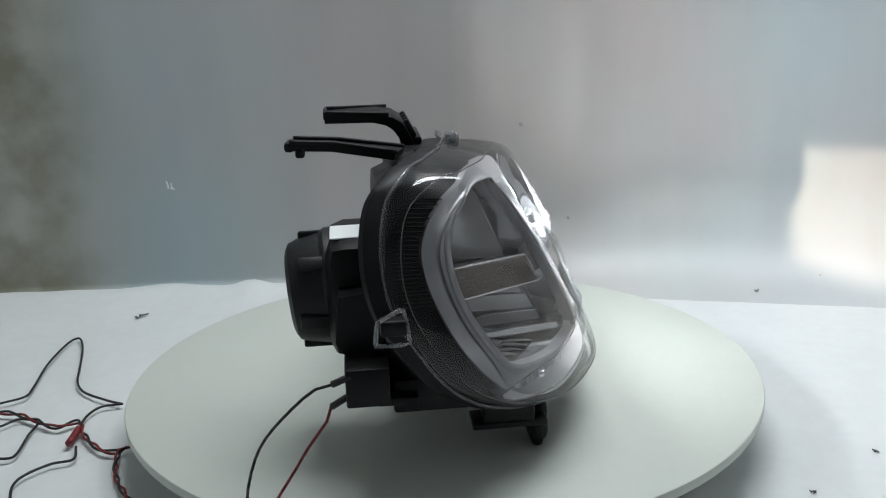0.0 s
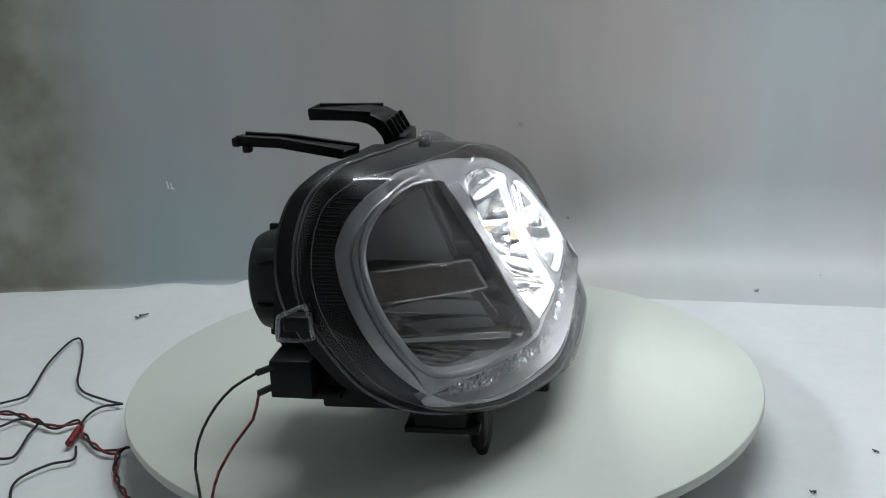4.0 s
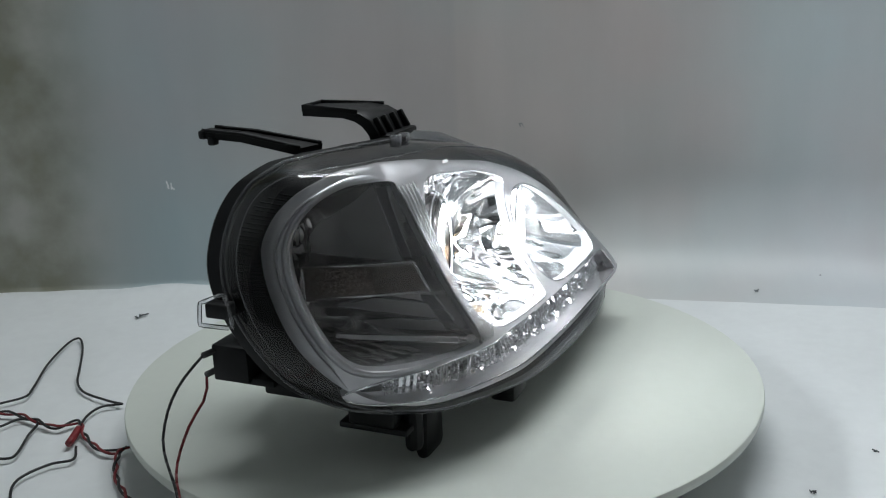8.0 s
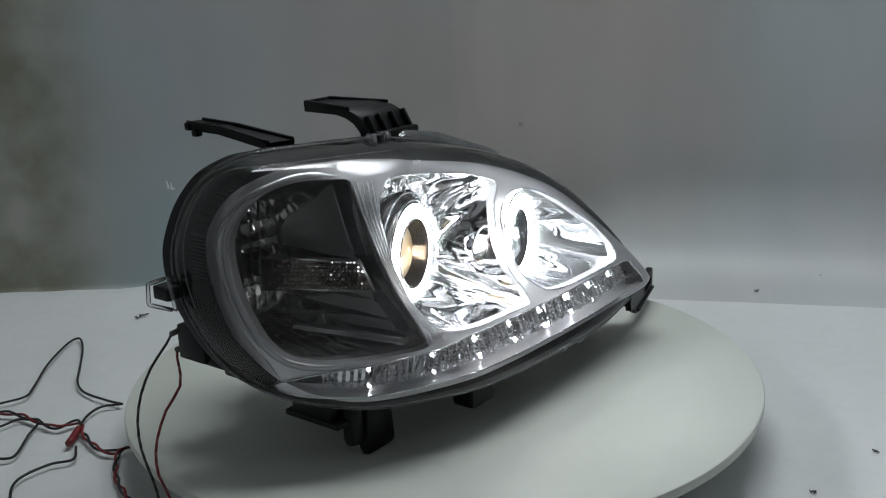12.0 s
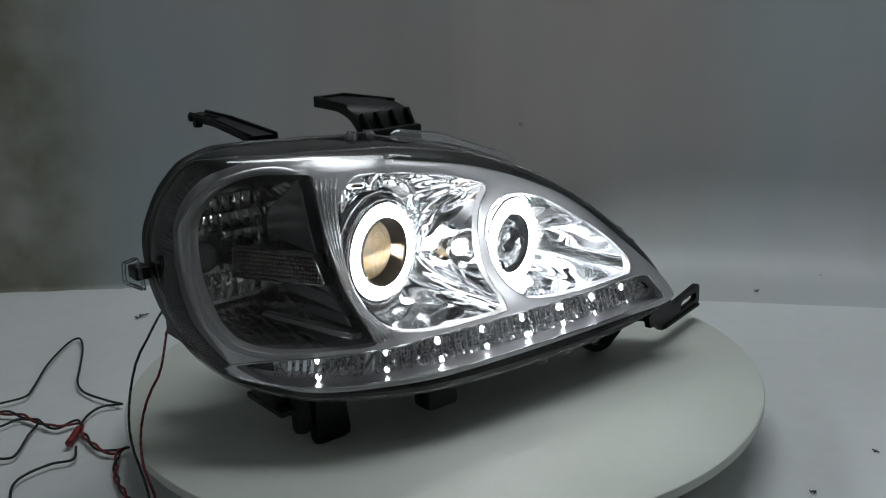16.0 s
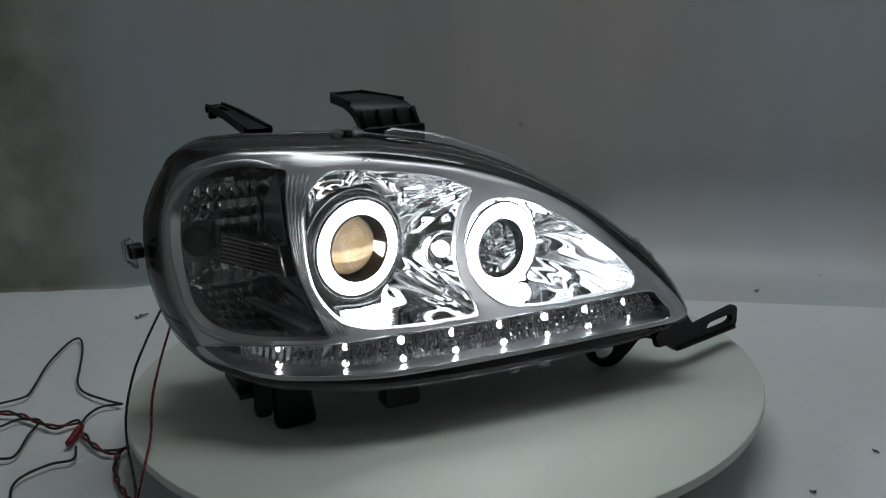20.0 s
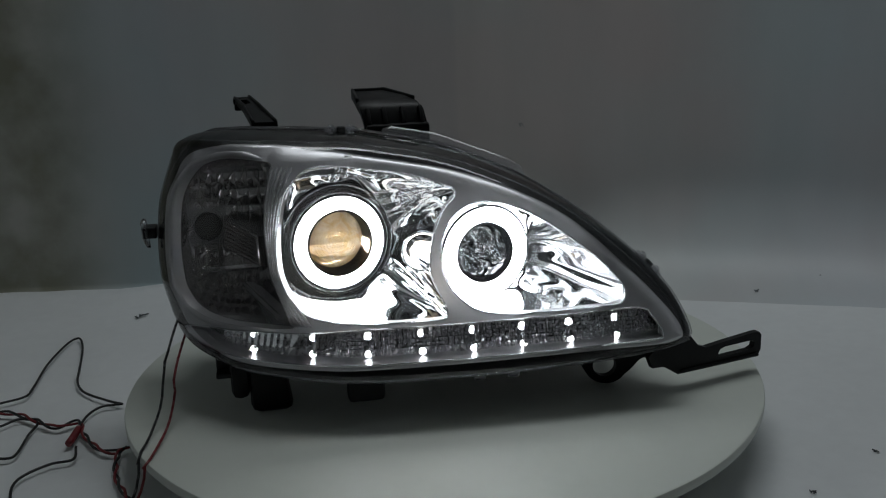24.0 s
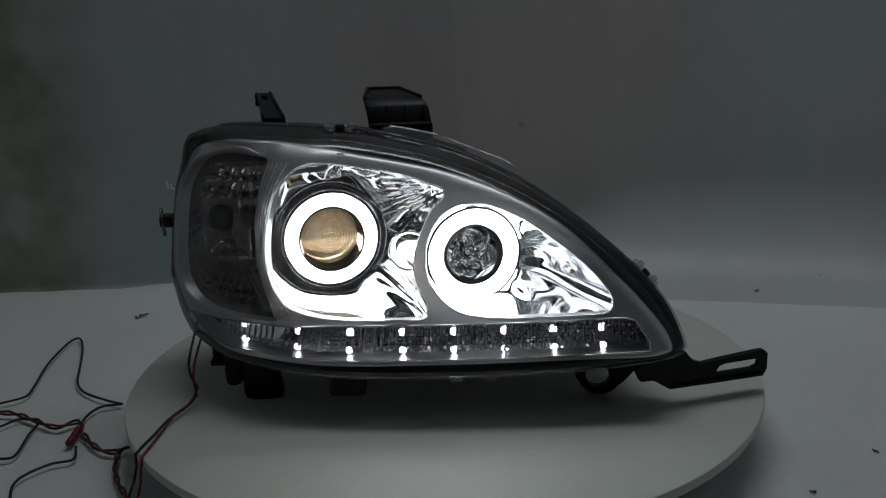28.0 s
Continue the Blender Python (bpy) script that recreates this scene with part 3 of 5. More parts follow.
    part("indicator_rim", loft(rows), BEZEL, h, "raised rounded rim of the indicator opening")
    # ribs of the band between the indicator and the projector
    for k in range(5):
        f = (k + 0.5) / 5
        pts = []
        for z in np.linspace(0.2195, 0.0895, 26):
            a = np.interp(z, [0.0885, 0.1, 0.135, 0.168, 0.197, 0.221], [-0.146, -0.150, -0.168, -0.178, -0.183, -0.184])
            b = np.interp(z, [0.0885, 0.1, 0.114, 0.130, 0.153, 0.177, 0.193, 0.203, 0.213, 0.222], [-0.127, -0.134, -0.149, -0.159, -0.1655, -0.1665, -0.165, -0.162, -0.158, -0.155])
            pts.append(face(a + (b - a) * f, z, 0.0010 - 0.004 * smooth_step(0.2030, 0.2195, z) - 0.003 * smooth_step(0.094, 0.0895, z)))
        part("band_rib", tube(pts, 0.0017, 8), RIB_CHROME, h)


def cavity(edge, count, centre, radius, depth_y, mat, h, name, label, folds=(), power=1.6, tips=()):
    """A reflector from an opening's edge down to a round mouth in the plane y = depth_y."""
    e = spline(edge, count)
    start = [face(s, z, -0.0085) for s, z in e]
    rows = []
    steps = 20
    for k in range(steps + 1):
        f = k / steps
        row = []
        for p in start:
            a = math.atan2(p.z - centre.z, p.x - centre.x)
            c = Vector((centre.x + radius * math.cos(a) * math.cos(BEAM_TURN) - (depth_y - centre.y) * math.sin(BEAM_TURN),
                        centre.y + radius * math.cos(a) * math.sin(BEAM_TURN) + (depth_y - centre.y) * math.cos(BEAM_TURN), centre.z + radius * math.sin(a)))
            g = f
            w = p + (c - p) * g
            w.y = p.y + (c.y - p.y) * (1 - (1 - f) ** power)
            far = (Vector((p.x, 0, p.z)) - Vector((c.x, 0, c.z))).length
            for n, amp, ph, lo, hi in folds:
                win = smooth_step(lo, lo + 25, math.degrees(a)) * smooth_step(hi, hi - 25, math.degrees(a))
                w.y += amp * win * min(1, far / 0.03) * math.sin(math.pi * f) * math.sin(n * a + ph + 2.2 * f)
            # flutes that fan out from the pointed corners
            for tip, n, amp in tips:
                v = w - tip
                d = math.hypot(v.x, v.z)
                w.y += amp * math.exp(-(d / 0.042) ** 2) * min(1, d / 0.012) * smooth_step(0, 0.12, f) * smooth_step(1, 0.8, f) * math.sin(n * math.atan2(v.z, -v.x))
            row.append(w)
        rows.append(row)
    return part(name, loft(rows), mat, h, label)


def ring_lamp(h, name, c, major, minor, mouth, label, inner=True):
    g = part(name, torus(c, FRONT, major, minor, 0.7), HALO, h, label)
    prof = [(major + minor * 0.8, -0.016), (major + minor * 0.8, -0.0048), (major, -0.0058)]
    prof += [(mouth + 0.001, -0.004), (mouth, 0.003), (mouth - 0.001, 0.002), (mouth - 0.001, -0.02)] if inner else [(mouth + 0.002, -0.006), (mouth, -0.005)]
    part("halo_housing", lathe(prof, c, FRONT, 72), CHROME, g, "chrome channel behind the halo")
    return g


def projector(h):
    cavity(PROJ_EDGE, 180, P_RING, 0.0405, P_RING.y + 0.008, REFLECTOR, h, "projector_reflector", "wavy chrome surround of the projector", ((4, 0.006, 0.4, -80, 90), (6, 0.003, 0.8, 80, 180)), 2.4, ((face(0.006, 0.191, 0), 30, 0.0022), (face(-0.010, 0.0885, 0), 26, 0.0022)))
    before = set(h.children_recursive)
    ring_lamp(h, "halo_ring", P_RING, 0.0355, 0.0063, 0.0297, "lit white halo ring round the projector")
    part("halo_shroud", lathe([(0.0432, -0.004), (0.0436, 0.0010), (0.0446, 0.0020), (0.0475, 0.0005), (0.0505, -0.003), (0.0520, -0.010)], P_RING, FRONT, 72), DARK_COLLAR, h, "dark satin collar round the halo")
    part("halo_edge", torus(P_RING + Vector((0, -0.0015, 0)), FRONT, 0.0428, 0.0013, 1.0), SHROUD, h, "thin black edge round the halo")
    part("shroud_bead", torus(P_RING + Vector((0, -0.0018, 0)), FRONT, 0.0446, 0.0006, 1.0), CHROME, h, "fine bright bead on the collar")
    part("collar_bead", torus(P_RING + Vector((0, 0.0032, 0)), FRONT, 0.0508, 0.0007, 1.0), CHROME, h, "fine bright outer bead of the collar")
    part("projector_barrel", lathe([(0.0288, 0.002), (0.0288, -0.056), (0.024, -0.060), (0.0, -0.060)], P_RING, FRONT, 48), BLACK, h, "black projector barrel")
    # shutter with a half-round window below the bulb's height
    outline = [(0.0280 * math.cos(a), 0.0280 * math.sin(a)) for a in np.linspace(0, 2 * math.pi, 48, endpoint=False)]
    hole = [(0.0130 * math.copysign(abs(math.cos(a)) ** 0.62, math.cos(a)), -0.0036 * abs(math.sin(a)) ** 0.8 - 0.0001) for a in np.linspace(math.pi, math.pi * 2, 28)]
    c = P_RING + Vector((0, 0.0350, 0))
    part("shutter", plate(outline, [hole], 0.0006, lambda u, v, w: (c.x + u, c.y + w, c.z + v)), TAN, h, "warm metal shutter of the projector", smooth=False)
    sill = [[(c.x + x, c.y + d, c.z + z) for x in (-0.027, 0.027)] for d, z in ((0.0117, -0.00105), (0.001, -0.0117), (0.001, -0.0127), (0.0117, -0.0024))]
    part("beam_sill", loft(sill, False), BLACK, h, "black sill under the beam", smooth=False)
    bm = bmesh.new()
    bmesh.ops.create_uvsphere(bm, u_segments=12, v_segments=8, radius=0.0012)
    bmesh.ops.scale(bm, verts=bm.verts[:], vec=(0.8, 0.8, 0.3))
    bmesh.ops.translate(bm, verts=bm.verts[:], vec=c + Vector((0, 0.014, 0.0003)))
    part("bulb", bm, BULB_GLOW, h, "lit projector bulb")
    part("inner_rim", lathe([(0.0300, 0.001), (0.0299, 0.0045), (0.0286, 0.0045), (0.0283, 0.001), (0.0264, -0.0135)], P_RING, FRONT, 64), DARK_METAL, h, "dark rim round the projector lens")
    dome = [(0.0262 * math.cos(a), -0.0135 + 0.0105 * math.sin(a)) for a in np.linspace(0, math.pi / 2, 60)]
    dome = [(r, h_ + 0.00012 * math.sin(r * 2400)) for r, h_ in dome]
    dome[-1] = (0, dome[-1][1])
    g = part("projector_lens", lathe(dome, P_RING, FRONT, 64), PROJ_GLASS, h, "domed glass projector lens")
    g.visible_shadow = False
    turn_out(set(h.children_recursive) - before, P_RING)
    # small side lamp
    s = Vector((-0.0258, -0.0600, 0.1396))
    part("side_lamp_bowl", lathe([(0.0185, 0.010), (0.0175, 0.012), (0.016, 0.010), (0.012, 0.0), (0.006, -0.008), (0, -0.009)], s, FRONT, 48), CHROME, h, "small chrome side lamp bowl")
    bm = bmesh.new()
    bmesh.ops.create_uvsphere(bm, u_segments=20, v_segments=12, radius=0.0068)
    bmesh.ops.translate(bm, verts=bm.verts[:], vec=s + Vector((0, -0.002, 0)))
    part("side_lamp_bulb", bm, SIDE_BULB, h, "lit side lamp bulb")


def high_beam(h):
    cavity(HIGH_EDGE, 180, H_RING, 0.0375, H_RING.y + 0.009, REFLECTOR, h, "high_beam_reflector", "wavy chrome surround of the high beam", ((5, 0.004, 0.2, -200, 200), (9, 0.0032, 0.6, -130, 130), (14, 0.0014, 0.0, -110, 110), (23, 0.0006, 0.3, -60, 60)), 1.9)
    before = set(h.children_recursive)
    ring_lamp(h, "halo_ring", H_RING, 0.0345, 0.0068, 0.0268, "lit white halo ring round the high beam", False)
    part("halo_edge", torus(H_RING + Vector((0, -0.001, 0)), FRONT, 0.0421, 0.0011, 1.0), SHROUD, h, "thin black edge round the halo")
    part("bowl_collar", lathe([(0.0272, 0.002), (0.0268, 0.003), (0.0238, -0.003), (0.0236, -0.008)], H_RING, FRONT, 64), SHROUD, h, "black collar inside the halo")
    rows = []
    for k in range(14):
        f = k / 13
        r = 0.0240 * (1 - f) + 0.006 * f
        row = []
        for i in range(72):
            a = 2 * math.pi * i / 72
            y = H_RING.y + 0.005 + 0.017 * (1 - (1 - f) ** 1.6) + 0.0058 * math.sin(3 * a + 4 * f) * math.sin(math.pi * f) + 0.0024 * math.sin(2 * a + 9 * f)
            row.append((H_RING.x + r * math.cos(a), y, H_RING.z + r * math.sin(a)))
        rows.append(row)
    part("high_beam_bowl", loft(rows, True, False, True), REFLECTOR, h, "faceted chrome high beam bowl")
    part("high_beam_shield", lathe([(0.0062, -0.03), (0.0066, 0.0), (0.0055, 0.004), (0, 0.005)], H_RING + Vector((0, 0.014, 0)), FRONT, 32), CHROME, h, "chrome bulb shield")
    turn_out(set(h.children_recursive) - before, H_RING)


BACK_Y = 0.052


def turn_signal(h):
    """The indicator: a deep pocket with a faceted wall, a bulb in its back, smooth panels on its inner wall and a side reflector."""
    e = spline(TURN_EDGE, 160)
    start = [sheet(s, z, -0.0085 + bulge(s, z)) for s, z in e]

    def wall(i, f, inward=0.0):
        """A point on the pocket's wall: i along the opening, f from the opening to the back."""
        lo, hi = start[int(i) % 160], start[(int(i) + 1) % 160]
        p0 = lo.lerp(hi, i - int(i))
        a = math.atan2((p0.z - 0.155) / 0.067, (p0.x + 0.197) / 0.053)
        c, k = math.cos(a), math.sin(a)
        r = (abs(c) ** 4 + abs(k) ** 4) ** -0.25
        back = Vector((-0.192 + 0.042 * r * c, BACK_Y, 0.1515 + 0.0515 * r * k))
        g = f ** 1.15
        w = p0.lerp(back, g)
        w.y = p0.y + (BACK_Y - p0.y) * f
        return w + Vector((-0.192 - w.x, 0, 0.1515 - w.z)).normalized() * inward

    rows = [[wall(i, f) for i in range(160)] for f in (0, 0.08, 0.18, 0.3, 0.42, 0.55, 0.7, 0.85, 1.0)]
    last = rows[-1]
    rows.insert(0, [face(s, z, -0.0085) for s, z in e])
    for k, y in ((0.97, 0.0530), (0.6, 0.0545), (0.3, 0.0550)):
        rows.append([Vector((-0.192 + (q.x + 0.192) * k, y, 0.1515 + (q.z - 0.1515) * k)) for q in last])
    sharp(part("turn_reflector", loft(rows, True, False, True), POCKET, h, "smoked chrome pocket of the indicator"), 28)
    tilt = random.Random(21)

    def pillow(at, u0, u1, v0, v1, puff):
        """A cushion-shaped mirror facet over a patch of a surface."""
        bm = bmesh.new()
        g = []
        lean = tilt.uniform(-0.0009, 0.0009)
        for a in range(4):
            g.append([bm.verts.new(at(u0 + (u1 - u0) * a / 3, v0 + (v1 - v0) * b / 3, 0.0008 + lean * (a - 1.5) / 1.5 + abs(lean) + puff * 20 * a * (3 - a) * b * (3 - b) / 81)) for b in range(4)])
        for a in range(3):
            for b in range(3):
                bm.faces.new((g[a][b], g[a + 1][b], g[a + 1][b + 1], g[a][b + 1]))
        part("mirror_facet", bm, FACET, h)
    # cushions round the wall, in four rows from the opening inward
    for i in range(0, 160, 4):
        if start[i].x > -0.166 or start[(i + 4) % 160].x > -0.166:
            continue
        for v0, v1 in ((0.05, 0.24), (0.25, 0.45), (0.46, 0.69), (0.70, 0.95)):
            pillow(wall, i + 0.1, i + 3.9, v0, v1, 0.0011)
    # round bulb set in the back
    b = Vector((-0.2145, 0.049, 0.146))
    sharp(part("bulb_shield", lathe([(0.0, 0.0045), (0.006, 0.0042), (0.0105, 0.0028), (0.0125, 0.0005), (0.0132, -0.004)], b, Vector((-0.1, -1, 0)), 40), BULB_GREY, h, "round grey bulb in the indicator"))
    # columns on the back, clear of the bulb
    for z0, z1 in ((0.106, 0.128), (0.166, 0.181), (0.183, 0.197)):
        for k in range(7):
            x0 = -0.2295 + 0.0112 * k
            pillow(lambda u, v, n: Vector((u, 0.0525 - n, v)), x0, x0 + 0.0104, z0, z1, 0.0014)
    for z0, z1 in ((0.130, 0.147), (0.148, 0.164)):
        for k in range(4):
            x0 = -0.1965 + 0.0112 * k
            pillow(lambda u, v, n: Vector((u, 0.0525 - n, v)), x0, x0 + 0.0104, z0, z1, 0.0014)
    # prismatic side reflector standing off the inner wall
    tl, tr, br, bl = Vector((-0.1953, 0.0314, 0.1560)), Vector((-0.1668, -0.0511, 0.1595)), Vector((-0.1658, -0.0633, 0.1373)), Vector((-0.1994, 0.0278, 0.1315))
    nrm = (tr - tl).cross(bl - tl).normalized()
    if nrm.y > 0:
        nrm = -nrm
    sparkle = random.Random(3)
    # smooth panels with scalloped edges on the inner wall
    zs = [0.0885, 0.1, 0.135, 0.168, 0.2125]

    def inner(u, v, w):
        z = 0.154 - (0.0205 if v < 0 else 0.016) * v
        xe, ye = np.interp(z, zs, [-0.1412, -0.1428, -0.1523, -0.1542, -0.1498]), np.interp(z, zs, [-0.0848, -0.0788, -0.059, -0.0439, -0.0272])
        y = 0.047 + (u - 0.44) / 0.70 * (ye + 0.012 - 0.047)
        return Vector((xe + (-0.150 - xe) * (y - ye) / (BACK_Y - ye) - 0.002 + w, y, z))
    for loop in ([(1.12, -2.92), (1.03, -2.80), (0.9, -2.36), (0.735, -1.95), (0.63, -1.65), (0.525, -1.4), (0.465, -1.06), (0.425, -0.72), (0.44, -0.25), (0.435, -0.08), (1.14, -0.08), (1.14, -1.1), (1.13, -2.14)],
                 [(0.675, 1.15), (0.675, 1.33), (0.8, 1.6), (0.935, 1.82), (1.12, 1.9), (1.14, 1.15)],
                 [(0.82, 1.97), (0.675, 2.37), (0.585, 2.53), (0.565, 2.67), (0.985, 2.8), (1.14, 2.85), (1.14, 2.0)],
                 [(0.695, 3.30), (0.65, 3.50), (0.52, 3.70), (0.945, 3.62), (1.14, 3.5), (1.14, 2.95), (0.9, 3.0)]):
        panel = sharp(part("indicator_panel", plate(loop, [], -0.0012, inner), PANEL, h, "smooth scalloped panel in the indicator"), 40)
        part("panel_edge", tube_loop([inner(u, v, -0.0012) for u, v in loop], 0.0005, 6), CHROME, panel, "bright thin edge of the panel")

    def on(u, v, w):
        return (tl * (1 - u) + tr * u) * (1 - v) + (bl * (1 - u) + br * u) * v + nrm * w
    bm = bmesh.new()
    nu, nv = 28, 7
    for i in range(nu):
        for j in range(nv):
            u0, u1, v0, v1 = max(0, (i - 0.5 * (j % 2)) / nu), (i + 1 - 0.5 * (j % 2)) / nu, j / nv, (j + 1) / nv
            q = [bm.verts.new(on(*p, 0)) for p in ((u0, v0), (u1, v0), (u1, v1), (u0, v1))]
            m = bm.verts.new(on((u0 + u1) / 2 + sparkle.uniform(-0.1, 0.1) / nu, (v0 + v1) / 2 + sparkle.uniform(-0.1, 0.1) / nv, 0.0024))
            for k in range(4):
                bm.faces.new((q[k], q[(k + 1) % 4], m))
    r = tagged(part("side_reflector", bm, PRISM_CHROME, h, "prismatic side reflector with diamond pattern", smooth=False), kind="stuff")
    bm = bmesh.new()
    for a, b_ in ((tl, tr), (tr, br), (br, bl), (bl, tl)):
        bar(bm, a, b_, 0.002, 0.002, 0.0004)
    part("reflector_frame", bm, SMOKE_CHROME, r, "thin frame")
    bm = bmesh.new()
    top = [on(0, -0.03, -0.001), on(1, -0.03, -0.001), on(1, 1.03, -0.001), on(0, 1.03, -0.001)]
    vs = [bm.verts.new(p) for p in top] + [bm.verts.new(p - nrm * d) for p, d in zip(top, (0.036, 0.010, 0.010, 0.036))]
    bm.faces.new(vs[:4])
    for k in range(4):
        bm.faces.new((vs[k], vs[(k + 1) % 4], vs[4 + (k + 1) % 4], vs[4 + k]))
    part("reflector_shelf", bm, BULB_GREY, r, "smoked body behind the reflector", smooth=False)
    # lower ledge of the cavity: two bright edges with a shelf between
    left, right = Vector((-0.183, 0.012, 0.1000)), Vector((-0.1525, -0.080, 0.0965))
    bm = bmesh.new()
    drop = Vector((0, 0, -0.0045)) + nrm * 0.002
    quad = [left - nrm * 0.012, left, left + drop, left + drop - nrm * 0.012]
    far = [right - nrm * 0.012, right, right + drop, right + drop - nrm * 0.012]
    led = part("ledge", loft([quad, far], True, True, True), PANEL, h, "smoked ledge low in the indicator", smooth=False)
    for off in (Vector(), drop):
        part("ledge_edge", tube([left + off, left.lerp(right, 0.5) + off, right + off], 0.0005, 8), SMOKE_CHROME, led, "bright edge of the ledge")


def led_strip(h):
    e = spline(STRIP_EDGE, 150)
    rows = []
    for f, d in ((0.0, -0.0085), (0.06, -0.014), (0.14, -0.017), (0.4, -0.0175)):
        rows.append([face(s, z + (0.0715 - z) * f, d) for s, z in e])
    part("led_tray", loft(rows), TRAY, h, "bright tray of the LED strip")
    bm = bmesh.new()
    rnd = random.Random(8)
    # cut facets that sparkle between the LEDs
    for i in range(146):
        for j in range(8):
            s = -0.226 + 0.0028 * i + rnd.uniform(-0.0004, 0.0004)
            z = 0.0597 + 0.0031 * j
            if s > 0.1745 - 0.5 * (z - 0.06):
                continue
            n = -0.0168
            vs = [bm.verts.new((s + a * 0.00135, z + b * 0.00155, n + rnd.uniform(-0.0018, 0.0014))) for a, b in ((-1, -1), (1, -1), (1, 1), (-1, 1))]
            m = bm.verts.new((s + rnd.uniform(-0.0004, 0.0004), z, n + rnd.uniform(0.0004, 0.0034)))
            for k in range(4):
                bm.faces.new((vs[k], vs[(k + 1) % 4], m))
    tagged(part("strip_facets", bend(bm), STRIP_CUT, h, "cut chrome facets", smooth=False), kind="stuff")
    # thin upright fins that break the strip into cells
    for k in range(58):
        s = -0.214 + 0.0064 * k
        bm = bmesh.new()
        bar(bm, face(s, 0.0612, -0.0148), face(s + 0.0022, min(0.0822, 0.0612 + 2 * (0.171 - s)), -0.0152), 0.0007, 0.003, 0)
        part("strip_fin", bm, STRIP_CUT, h, smooth=False)
    for k in range(9):
        s = -0.150 + 0.0405 * k
        bm = bmesh.new()
        a, b = face(s, 0.0600, -0.011), face(s + 0.004, 0.0835, -0.011)
        bar(bm, a, b, 0.0009, 0.006, 0.0003)
        part("divider", bm, STRIP_CUT, h, "thin chrome divider")
    for s in (-0.190, -0.132, -0.082, -0.035, 0.0095, 0.053, 0.095, 0.137):
        for z in (0.0752, 0.0612):
            c = face(s, z, -0.0160)
            out = Vector((0, -1, 0.22)).normalized()
            r = 0.0036 if z > 0.07 else 0.0031
            one = part("led", lathe([(0, 0.0020), (0.0011, 0.0017), (0.0019, 0.0008), (0.0023, -0.001)], c, out, 16), LED_GLOW, h, "lit white LED")
            part("led_cup", lathe([(0.0023, -0.0012), (r * 0.84, 0.0008), (r, 0.0034), (r + 0.0005, 0.0034), (r + 0.0006, -0.003)], c, out, 20), CHROME, one, "small bright cup")


